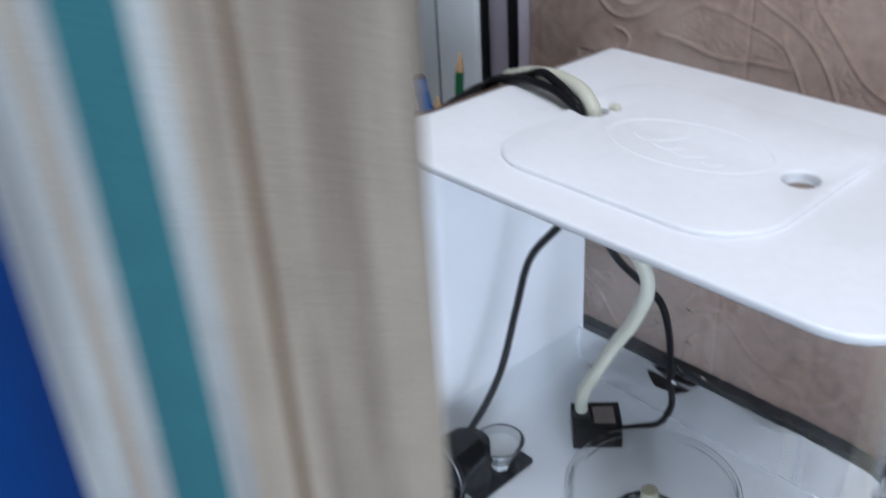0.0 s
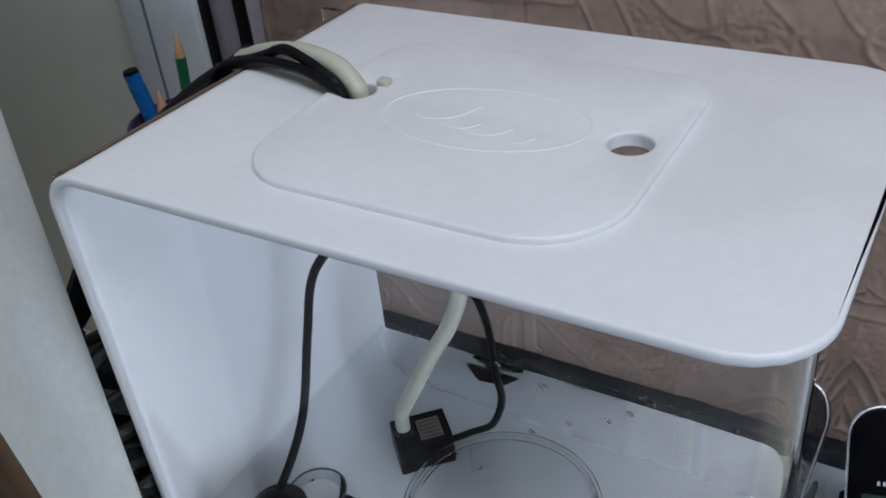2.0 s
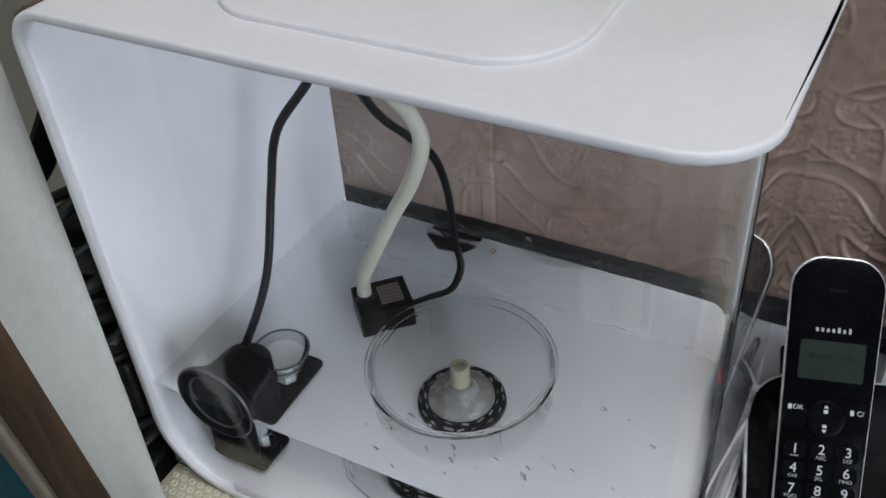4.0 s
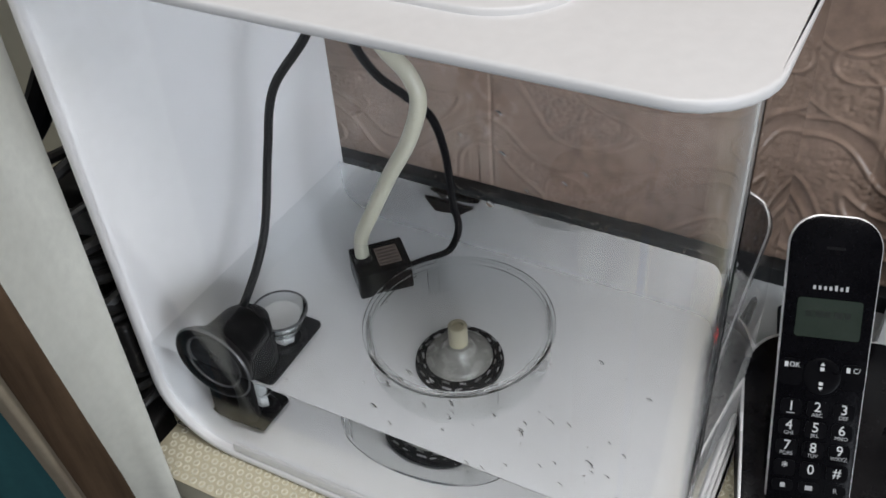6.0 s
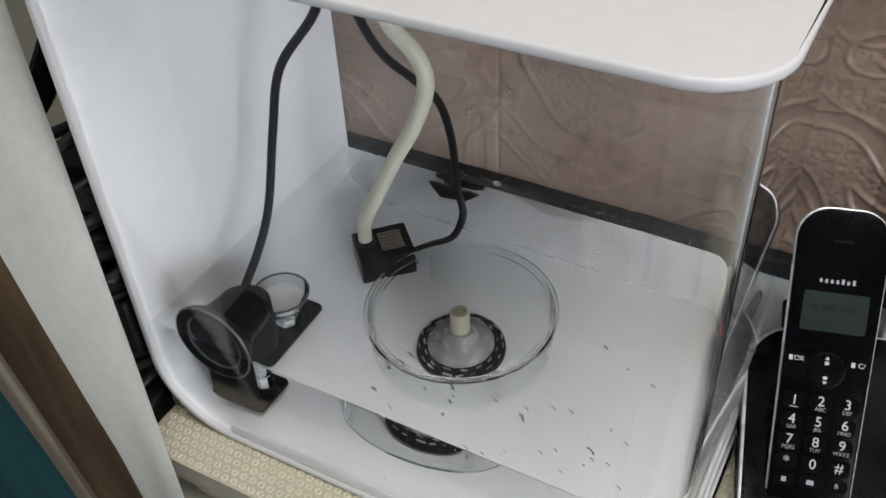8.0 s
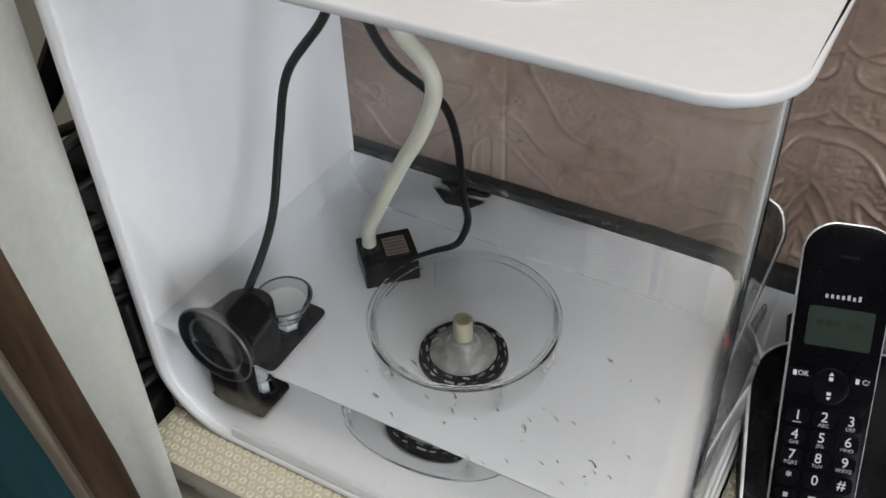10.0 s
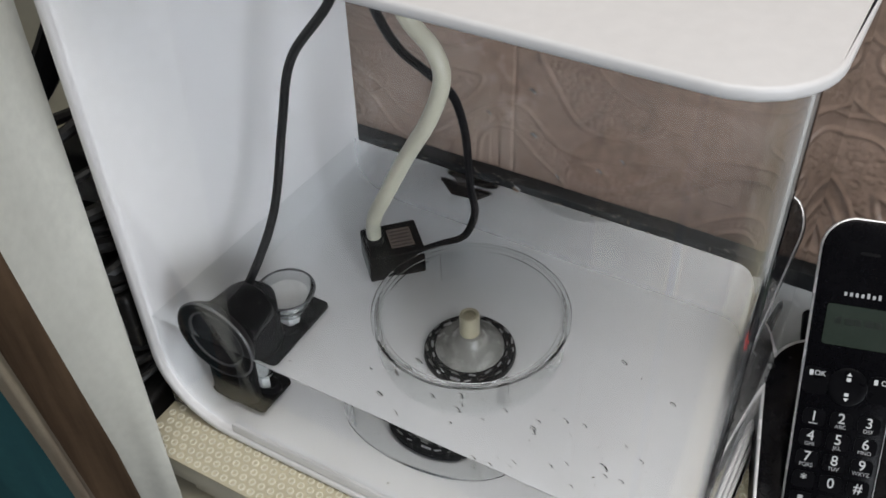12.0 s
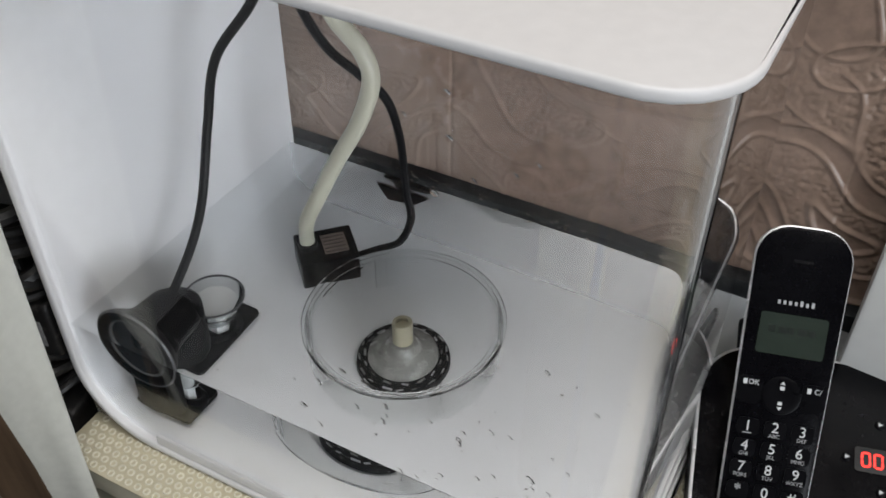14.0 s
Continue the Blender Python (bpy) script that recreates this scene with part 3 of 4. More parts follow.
hose = tagged(obj("water_hose", tube([(0.0630, 0.1355, 0.0375), (0.0632, 0.1352, 0.055), (0.070, 0.128, 0.078), (0.083, 0.12, 0.102), (0.101, 0.12, 0.139), (0.115, 0.12, 0.165), (0.1235, 0.12, 0.191), (0.119, 0.12, 0.207),
            (0.104, 0.1185, 0.225), (0.098, 0.112, 0.262), (0.0920, 0.1050, 0.297), (0.0880, 0.1060, 0.3035), (0.078, 0.1095, 0.3085), (0.064, 0.1135, 0.3098), (0.048, 0.1175, 0.3085), (0.030, 0.1215, 0.3045), (0.014, 0.1250, 0.2985), (0.000, 0.1280, 0.289), (-0.010, 0.130, 0.25)], 0.0045, 14), M_TUBE), "milky translucent silicone water hose", "hose")
tagged(obj("pump_cable", tube([(0.0912, 0.1482, 0.028), (0.101, 0.153, 0.036), (0.113, 0.1595, 0.046), (0.112, 0.1745, 0.056), (0.107, 0.1785, 0.078), (0.106, 0.178, 0.094), (0.107, 0.172, 0.124), (0.105, 0.163, 0.152),
            (0.097, 0.15, 0.172), (0.090, 0.135, 0.192), (0.089, 0.118, 0.221), (0.0885, 0.104, 0.262), (0.0850, 0.1010, 0.299), (0.075, 0.1025, 0.3075), (0.063, 0.1060, 0.3110), (0.048, 0.1095, 0.3130), (0.034, 0.1125, 0.3070), (0.020, 0.1155, 0.3015), (0.005, 0.1175, 0.2965), (-0.008, 0.119, 0.285), (-0.014, 0.120, 0.24)], 0.0025), M_BLACK), "thin black rubber pump cable", "cable")
tagged(obj("lamp_cable", tube([(0.039, 0.044, 0.074), (0.043, 0.058, 0.093), (0.046, 0.068, 0.111), (0.045, 0.078, 0.127), (0.045, 0.09, 0.161), (0.051, 0.097, 0.196), (0.076, 0.101, 0.232), (0.0880, 0.0985, 0.268), (0.0888, 0.0968, 0.300),
            (0.080, 0.0978, 0.3055), (0.068, 0.1005, 0.3082), (0.054, 0.1040, 0.3080), (0.036, 0.1080, 0.3060), (0.016, 0.1105, 0.3010), (0.002, 0.112, 0.2945), (-0.009, 0.113, 0.275), (-0.014, 0.113, 0.22)], 0.0025), M_BLACK), "thin black rubber cable", "cable")
tagged(obj("hose_clip", box(0.0975, 0.1035, 0.1085, 0.1135, H + 0.0021, H + 0.0058, 0.0012), M_TUBE), "small pale plastic clip beside the opening", "clip")

# ---- small filter held to the front wall by a black sucker, with a second clear sucker on its foot
lamp = empty("sucker_filter", label="black filter foot with one black and one clear sucker", category="filter")
LM = Matrix.Translation((0.0495, 0.0068, 0.0765)) @ pose(0, 0, 0, 90, 0, 0)
b = lathe([(0.0178, -0.0062), (0.0225, -0.0050), (0.0243, -0.0020), (0.0245, -0.0004), (0.0232, 0.0), (0.0205, -0.0012), (0.0182, -0.0012), (0.0160, -0.0036), (0.0160, -0.0062), (0.0178, -0.0062)], 48)
b.transform(LM)
ring = part("sucker_rim", b, M_RUBBER, lamp, "black rubber sucker rim")
b = lathe([(0.0168, -0.0026), (0.0172, -0.0012), (0.0181, -0.0012), (0.0184, -0.0020)], 40)
b.transform(LM)
part("pressed_ring", b, M_LIP, ring, "pale ring where the rubber meets the wall")
# thin grey ring that paints the highlight along the rim's outer edge
b = lathe([(0.0234, -0.0004), (0.0241, 0.0003), (0.0248, -0.0008), (0.0240, -0.0012), (0.0234, -0.0004)], 48)
b.transform(LM)
part("lip_highlight", b, M_LIP, ring, "grey outer lip of the sucker, coloured as its edge highlight")
b = lathe([(0, -0.0046), (0.008, -0.0044), (0.0160, -0.0030), (0.0162, -0.0062), (0, -0.0085)], 40)
b.transform(LM)
part("sucker_middle", b, M_SMOKE, ring, "smoky middle of the sucker")
b = lathe([(0.0205, -0.0050), (0.0200, -0.0125), (0.0180, -0.0150), (0.0168, -0.0200), (0.0155, -0.0340), (0.0140, -0.0365), (0.0, -0.0365)], 40)
b.transform(LM @ pose(-0.004, -0.006, 0))
part("neck", b, M_WETBLACK, lamp)
b = lathe([(0.0, 0), (0.0155, 0), (0.0160, 0.002), (0.0160, 0.050), (0.0140, 0.0535), (0.0, 0.0545)], 28)
b.transform(Matrix.Translation((0.0385, 0.0450, FLOOR + 0.0076)))
part("body", b, M_WETBLACK, lamp)
b = lathe([(0.0, 0), (0.0062, 0), (0.0062, 0.009), (0.004, 0.012), (0, 0.012)], 20)
b.transform(Matrix.Translation((0.0385, 0.0440, FLOOR + 0.0600)))
part("cable_gland", b, M_WETBLACK, lamp)
PM = pose(0.0410, 0.0620, FLOOR + 0.0045)
b = prism(round_rect(-0.0190, 0.0190, -0.0275, 0.0275, 0.004), 0, 0.0032, PM, 0.0006)
part("foot_plate", b, M_WETBLACK, lamp, "black rounded foot plate")
b = prism(round_rect(-0.012, 0.012, -0.018, 0.018, 0.004), -0.0045, 0.0, PM)
part("foot_pad", b, M_WETBLACK, lamp)
CM = Matrix.Translation((0.0470, 0.0680, FLOOR))
b = lathe([(0.0108, 0.0072), (0.0135, 0.0078), (0.0135, 0.0100), (0.0115, 0.0112), (0.0095, 0.0105), (0.0095, 0.0078), (0.0108, 0.0072)], 32)
b.transform(CM)
part("collar", b, M_GLOSSBLACK, lamp, "glossy black collar")
b = lathe([(0, 0.0080), (0.0062, 0.0080), (0.0062, 0.0150), (0.0045, 0.0165), (0, 0.0165)], 6)
b.transform(CM)
part("nut", b, M_WHITEPAINT, lamp, "white six-sided nut", smooth=20)
b = lathe([(0.0042, 0.0166), (0.0078, 0.0205), (0.0118, 0.0310), (0.0158, 0.0452), (0.0167, 0.0460), (0.0167, 0.0445), (0.0128, 0.0305), (0.0090, 0.0200), (0.0060, 0.0155), (0.0042, 0.0166)], 36)
b.transform(CM)
cup = part("sucker", b, M_CLEARCUP, lamp, "clear rubber suction cup")
cup.visible_shadow = False
b = lathe([(0, 0.0170), (0.0060, 0.0175), (0.0068, 0.0260), (0.0102, 0.0330), (0.0122, 0.0392), (0.0070, 0.0372), (0, 0.0362)], 28)
b.transform(CM)
part("sucker_core", b, M_CUPCORE, cup, "milky core of the cup")
b = lathe([(0.0160, 0.0452), (0.0171, 0.0452), (0.0171, 0.0463), (0.0160, 0.0463), (0.0160, 0.0452)], 40)
b.transform(CM)
part("lip", b, M_LIP, cup, "dark lip of the cup")

# ---- clear dish with the slotted disc
dish = empty("clear_dish", pose(0.1462, 0.1062, FLOOR), "round clear plastic dish standing under water", "dish")
RD, HD = 0.0546, 0.0400
b = lathe([(0.0, 0.0006), (RD - 0.004, 0.0006), (RD - 0.0012, 0.0025), (RD - 0.0004, HD - 0.002), (RD + 0.0012, HD - 0.0012), (RD + 0.0014, HD), (RD - 0.0012, HD), (RD - 0.0020, HD - 0.003), (RD - 0.0028, 0.0036), (RD - 0.005, 0.0022), (0.0, 0.0022)], 64)
rim_b = lathe([(RD + 0.0016, HD - 0.0010), (RD + 0.0016, HD + 0.0006), (RD - 0.0016, HD + 0.0006), (RD - 0.0016, HD + 0.0001), (RD + 0.0016, HD + 0.0001)], 64)
rim_p = part("rim", rim_b, M_RIMCLEAR, dish, "bright clear rim")
rim_p.visible_shadow = False
ledge = part("inner_ledge", lathe([(RD - 0.0022, HD - 0.0050), (RD - 0.0022, HD - 0.0036), (RD - 0.0046, HD - 0.0036), (RD - 0.0046, HD - 0.0050), (RD - 0.0022, HD - 0.0050)], 64), M_RIMCLEAR, dish, "clear ledge inside the rim")
ledge.visible_shadow = False
bowl = part("bowl", b, M_DISHCLEAR, dish)
bowl.visible_shadow = False
for a in (128, 136, 222, 318):
    b = box(-0.0006, 0.0006, -0.0032, 0.0032, 0.004, HD - 0.002, 0.0004)
    b.transform(pose(0, 0, 0, 0, 0, a) @ pose(RD - 0.0042, 0, 0))
    tb = part("guide_rib", b, M_DISHCLEAR, dish)
    tb.visible_shadow = False
disc = empty("bubbler_disc", pose(0.1500, 0.0978, FLOOR + 0.0028), "black slotted disc with a milky spout in its middle", "bubbler")
b = lathe([(0.0135, 0.0), (0.0255, 0.0), (0.0262, 0.0015), (0.0258, 0.0055), (0.0240, 0.0070), (0.0150, 0.0100), (0.0135, 0.0095), (0.0135, 0.0)], 48)
dring = part("ring", b, M_DARKMESH, disc, "dark slotted ring")
rb = random.Random(21)
for row, (rr, zz, n, w) in enumerate(((0.0243, 0.0067, 17, 0.0030), (0.0212, 0.0084, 15, 0.0026))):
    for k in range(n):
        q = rb.uniform(0.45, 1.0)
        b = box(-0.0007 * q, 0.0007 * q, -w * q, w * q, -0.0005, 0.0006, 0.0002, 1)
        b.transform(pose(0, 0, 0, 0, 0, 360 * (k + 0.5 * row) / n + rb.uniform(-5, 5)) @ pose(rr, 0, zz, 0, 14, 0) @ pose(0, 0, 0, 0, 0, rb.uniform(-14, 14)))
        part("slot_bar", b, M_GREYWORN if rb.random() < 0.55 else M_CLOUDY, dring)
b = lathe([(0.0196, 0.0080), (0.0192, 0.0115), (0.0170, 0.0142), (0.0140, 0.0166), (0.0108, 0.0196), (0.0088, 0.0225), (0.0074, 0.0255), (0.0056, 0.0262), (0, 0.0262)], 40)
part("dome", b, M_CONE, disc, "cloudy cone under the spout")
b = lathe([(0.0056, 0.0250), (0.0056, 0.0470), (0.0050, 0.0478), (0.0034, 0.0478), (0.0034, 0.0440), (0, 0.0440)], 24)
part("spout", b, M_SPOUT, disc, "yellowed milky spout")
pad = tagged(obj("rubber_pad", prism([(-0.018, 0), (0.018, 0), (0.010, -0.009), (-0.008, -0.012)], 0, 0.004, pose(0.098, 0.1915, 0.0650, 0, 0, 0) @ pose(0, 0, 0, 72, 0, 0), 0.0008), M_WETBLACK), "black rubber pad stuck to the back glass", "pad")


# ---- drops on the clear wall and bits in the water
def specks(name, spots, flat, material, label):
    bm = bmesh.new()
    for (x, y, z), r, sx, sz, rot in spots:
        vs = bmesh.ops.create_icosphere(bm, subdivisions=1, radius=r)["verts"]
        m = Matrix.Translation((x, y, z)) @ Matrix.Rotation(rot, 4, "Y" if flat == "y" else "Z")
        for v in vs:
            v.co = m @ Vector((v.co.x * sx, v.co.y * (0.35 if flat == "y" else sz), v.co.z * (sz if flat == "y" else 0.4)))
    ob = obj(name, bm, material, None)
    return tagged(ob, label, name.replace("_", " "), kind="stuff")


DROPS = [(0.224, 0.279), (0.225, 0.263), (0.220, 0.240), (0.255, 0.263), (0.248, 0.257), (0.234, 0.250), (0.209, 0.267), (0.253, 0.133), (0.240, 0.098), (0.247, 0.104),
         (0.264, 0.107), (0.271, 0.108), (0.250, 0.090), (0.265, 0.177), (0.285, 0.165), (0.223, 0.089), (0.218, 0.122), (0.233, 0.124)]
rng = random.Random(5)
sp = []
for k in range(34):
    sp.append(((rng.uniform(0.15, 0.28), y0 - 0.0002, rng.uniform(0.062, 0.135)), rng.uniform(0.0006, 0.0018), rng.uniform(0.6, 1.6), rng.uniform(0.5, 0.9), rng.uniform(0.3, 1.1)))
for k in range(14):
    sp.append(((rng.uniform(0.02, 0.27), y1 - G - 0.0002, 0.08 + 0.16 * rng.random() ** 2), rng.uniform(0.0005, 0.0012), rng.uniform(0.7, 1.5), rng.uniform(0.6, 1.0), rng.uniform(-0.6, 0.6)))
for k, (dx, dz) in enumerate(DROPS):
    sp.append(((dx, y0 - 0.0002, dz), 0.0017 if k < 3 else 0.0010, 1.0 if k < 3 else 1.5, 0.85, 0.2 if k < 3 else 0.5))
dr = specks("water_drops", sp, "y", M_DROP, "small clear water drops on the tank wall")
dr.visible_shadow = False
sp = []
for k in range(36):
    sp.append(((rng.uniform(0.05, 0.28), rng.uniform(0.02, 0.185), FLOOR + 0.0002), rng.uniform(0.0003, 0.0007), rng.uniform(0.8, 2.0), rng.uniform(0.5, 1.0), rng.uniform(0, 3)))
for k in range(30):
    sp.append(((XL + T + 0.0002, rng.uniform(0.02, 0.18), rng.uniform(0.08, 0.27)), rng.uniform(0.0003, 0.0007), 0.3, rng.uniform(0.6, 1.2), 0.0))
specks("dirt_bits", sp, "z", M_DIRT, "small dark bits of dirt in the water")
sp = []
for k in range(26):
    sp.append(((rng.uniform(0.02, 0.28), 0.193 - 0.0008 * rng.random(), WATER + rng.uniform(-0.0004, 0.004)), rng.uniform(0.0006, 0.0014), rng.uniform(0.8, 2.2), rng.uniform(0.5, 1.0), rng.uniform(0, 3)))
specks("dry_scum", sp, "z", M_DIRT, "dry dark scum along the water line")

sp = []
for k in range(90):
    sp.append(((rng.uniform(0.0, 0.34), 0.2040 + rng.uniform(-0.0003, 0.003), 0.0718 + rng.uniform(-0.0006, 0.0006)), rng.uniform(0.0003, 0.0009), rng.uniform(1.0, 3.2), rng.uniform(0.5, 1.0), rng.uniform(-0.3, 0.3)))
specks("plaster_crumbs", sp, "z", M_CRUMB, "pale plaster crumbs along the stone strip")
sp = []
rc = random.Random(9)
for k in range(120):
    a, q = rc.uniform(0, 6.28), rc.random()
    rad = RD - 0.0024 if q < 0.6 else RD * math.sqrt(rc.random()) * 0.95
    zz = FLOOR + (rc.uniform(0.006, HD - 0.003) if q < 0.6 else 0.0028)
    sp.append(((0.1462 + rad * math.cos(a), 0.1062 + rad * math.sin(a), zz), rc.uniform(0.00025, 0.0006), rc.uniform(0.7, 1.6), rc.uniform(0.6, 1.0), rc.uniform(0, 3)))
for k in range(70):
    sp.append(((rc.uniform(0.05, 0.28), rc.uniform(0.015, 0.185), FLOOR + 0.0002), rc.uniform(0.0002, 0.0006), rc.uniform(0.8, 1.8), rc.uniform(0.5, 1.0), rc.uniform(0, 3)))
specks("fine_silt", sp, "z", M_SILT, "fine grey silt on the dish and the tank floor")

# ---------------------------------------------------------------- phone
PY = 15
PB = pose(0.3484, 0.102, -0.0005, 0, 0, PY)
base = empty("charging_station", PB, "glossy black telephone charging station with a silver edge", "charger")
XA, XB, YA, YB = -0.0340, 0.098, -0.050, 0.084
RISE = 0.043
SL = math.degrees(math.atan2(RISE, YB - YA))


def slab(x0, x1, ya, yb, r, z0, z1, bev):
    """A slab with a sloping top: low in front, high at the back."""
    bm = prism(round_rect(x0, x1, ya, yb, r, 10), 0, 1, None)
    for v in bm.verts:
        t = (v.co.y - YA) / (YB - YA)
        v.co.z = (z0 + RISE * t * (z0 > 0)) if v.co.z < 0.5 else z1 + RISE * t
    if bev:
        es = [e for e in bm.edges if all(v.co.z > z1 - 0.002 + RISE * (v.co.y - YA) / (YB - YA) for v in e.verts)]
        bmesh.ops.bevel(bm, geom=es, offset=bev, segments=3, affect="EDGES", profile=0.5)
    return bm


part("body", slab(XA + 0.001, XB - 0.001, YA + 0.001, YB - 0.001, (0.02, 0.02, 0.028, 0.028), 0.0, 0.0040, 0), M_BLACK, base)
part("silver_edge", slab(XA, XB, YA, YB, (0.02, 0.02, 0.028, 0.028), 0.0042, 0.0068, 0.0007), M_SILVER, base, "silver edge band")
part("face", slab(XA + 0.0016, XB - 0.0016, YA + 0.0016, YB - 0.0016, (0.019, 0.019, 0.027, 0.027), 0.0050, 0.0076, 0.0008), M_GLOSSBLACK, base, "glossy black face")


def on_face(x, y, lift):
    return pose(x, y, 0.0076 + RISE * (y - YA) / (YB - YA) + lift, SL)


b = prism(round_rect(-0.0250, 0.0250, -0.016, 0.006, 0.005), 0, 0.0016, on_face(0, -0.030, -0.0004), 0.0007)
part("cradle", b, M_GLOSSBLACK, base, "shallow black cradle")
b = prism(round_rect(-0.0085, 0.0085, -0.0065, 0.0065, 0.002), 0, 0.0006, on_face(0.0535, 0.033, 0.0001))
disp = part("display", b, M_LENS, base, "dark red digit window")


def seg_digit(x):
    bm = bmesh.new()
    for (cx, cy, w, h) in ((0, 0.0052, 0.0042, 0.0011), (0, -0.0052, 0.0042, 0.0011), (-0.0026, 0.0026, 0.0011, 0.0042), (0.0026, 0.0026, 0.0011, 0.0042), (-0.0026, -0.0026, 0.0011, 0.0042), (0.0026, -0.0026, 0.0011, 0.0042)):
        o = box(x + cx - w / 2, x + cx + w / 2, cy - h / 2, cy + h / 2, 0.0006, 0.0008)
        me = bpy.data.meshes.new("tmp")
        o.to_mesh(me)
        bm.from_mesh(me)
        bpy.data.meshes.remove(me)
        o.free()
    bm.transform(on_face(0.0535, 0.033, 0.0001) @ Matrix.Diagonal((0.72, 0.68, 1, 1)))
    return bm


for x in (-0.0042, 0.0042):
    part("lit_digit", seg_digit(x), M_LED, disp, "glowing red digit zero")
for (x, y, r) in ((0.0412, 0.033, 0.0022), (0.0575, 0.018, 0.0022), (0.0575, 0.052, 0.0024), (0.075, 0.034, 0.0022), (0.0575, -0.005, 0.006)):
    b = lathe([(0, 0), (r, 0), (r, 0.0006), (r * 0.8, 0.0010), (0, 0.0010)], 20)
    b.transform(on_face(x, y, 0))
    k = part("button", b, M_KEY, base)
    b = prism([(-0.0009, -0.0012), (0.0013, 0), (-0.0009, 0.0012)], 0.0010, 0.0012, on_face(x, y, 0))
    part("symbol", b, M_INK, k)

hand = empty("phone_handset", PB @ pose(0, 0, 0.0352) @ pose(0, 0, 0, 53, 0, 0), "black cordless phone handset with a silver edge, standing in its base", "phone handset")
HW, S0, S1 = 0.0232, -0.034, 0.131
def hout(d):
    """Outline of the handset, a little narrower towards its foot."""
    pts = round_rect(-HW + d, HW - d, S0 + d, S1 - d, (0.011 - d, 0.011 - d, 0.0165 - d, 0.0165 - d), 10)
    return [(x * (0.88 + 0.115 * min(1.0, max(0.0, (y - S0) / (S1 - S0)))), y) for x, y in pts]



part("back_shell", prism(hout(0.0015), -0.018, -0.0052, None, 0.004, 3), M_BLACK, hand)
part("silver_band", prism(hout(0.0), -0.0051, -0.0020, None, 0.0007), M_SILVER, hand, "silver edge band")
face = part("front", prism(hout(0.0008), -0.0019, 0.0, None, 0.0008, 3), M_GLOSSBLACK, hand, "glossy black front")
b = prism(round_rect(-0.0155, 0.0158, 0.0685, 0.0885, 0.0015), 0.0, 0.0005, None)
scr = part("screen", b, M_LCD, hand, "grey-green display")
for k, w in enumerate((0.0030, 0.0042, 0.0026, 0.0038, 0.0030)):
    part("screen_text", box(-0.0110 + k * 0.0046, -0.0110 + k * 0.0046 + w, 0.0792, 0.0822, 0.0005, 0.00065), M_LCDINK, scr)
part("earpiece", prism(round_rect(-0.0045, 0.0045, 0.1135, 0.1150, 0.0007), 0.0, 0.0003, None), M_BLACK, hand)
for k in range(7):      # maker's mark as plain bars
    part("maker_mark", box(-0.0088 + k * 0.0026, -0.0075 + k * 0.0026, 0.0930, 0.0949 + (0.0007 if k in (4, 6) else 0), 0.0, 0.0002), M_INKDIM, hand)


def letters(txt, size, m, parent, material, name="print"):
    c = bpy.data.curves.new(name, "FONT")
    c.body, c.size, c.align_x, c.align_y, c.extrude, c.resolution_u = txt, size, "CENTER", "CENTER", 0.00008, 3
    o = new("tmp_text", c)
    dg = bpy.context.evaluated_depsgraph_get()
    me = bpy.data.meshes.new_from_object(o.evaluated_get(dg))
    bpy.data.objects.remove(o)
    bpy.data.curves.remove(c)
    me.transform(m)
    me.materials.clear()
    me.materials.append(material)
    ob = new(name, me)
    ob.parent = parent
    return ob


keys = [("1", ""), ("2", "ABC"), ("3", "DEF"), ("4", "GHI"), ("5", "JKL"), ("6", "MNO"), ("7", "PQRS"), ("8", "TUV"), ("9", "WXYZ"), ("*", ""), ("0", ""), ("#", "")]
for i, (d, sub) in enumerate(keys):
    a, s = (i % 3 - 1) * 0.0128, 0.0318 - (i // 3) * 0.0106
    kk = part("key", prism(round_rect(a - 0.0052, a + 0.0052, s - 0.0042, s + 0.0042, 0.0022, 5), 0.0, 0.0002, None), M_KEY, hand)
    letters(d, 0.0072, pose(a, s + (0.0010 if sub else 0.0002), 0.00026), kk, M_INK, "digit")
    if sub:
        letters(sub, 0.0027, pose(a, s - 0.0030, 0.00026), kk, M_INKDIM, "small_letters")
    elif d == "1":
        part("small_mark", box(a - 0.002, a + 0.002, s - 0.0034, s - 0.0029, 0.0002, 0.00035), M_INKDIM, kk)
for a, w in ((-0.0128, 0.0012), (0.0, 0.0018)):
    kk = part("key", prism(round_rect(a - 0.0052, a + 0.0052, -0.0122, -0.0062, 0.002, 5), 0.0, 0.0002, None), M_KEY, hand)
    part("symbol", box(a - w, a + w, -0.0104, -0.0080, 0.0002, 0.00035), M_INKDIM, kk)
kk = part("key", prism(round_rect(0.0076, 0.018, -0.0122, -0.0062, 0.002, 5), 0.0, 0.0002, None), M_KEY, hand)
letters("R", 0.0036, pose(0.0128, -0.0092, 0.00026), kk, M_INKDIM, "letter")
nav = part("navigation_key", lathe([(0, 0.0003), (0.0055, 0.0002), (0.0085, 0.0005), (0.0092, 0.0003), (0.0094, 0.0)], 36), M_KEY, hand)
nav.location = (0.0, 0.0490, 0.0)
part("arrow", prism([(-0.0012, 0.0055), (0.0012, 0.0055), (0, 0.0072)], 0.0004, 0.0007, None), M_INK, nav)
part("arrow", prism([(-0.0012, -0.0055), (0, -0.0072), (0.0012, -0.0055)], 0.0004, 0.0007, None), M_INK, nav)
part("symbol", box(-0.0010, 0.0010, 0.0028, 0.0046, 0.0002, 0.0005), M_INK, nav)
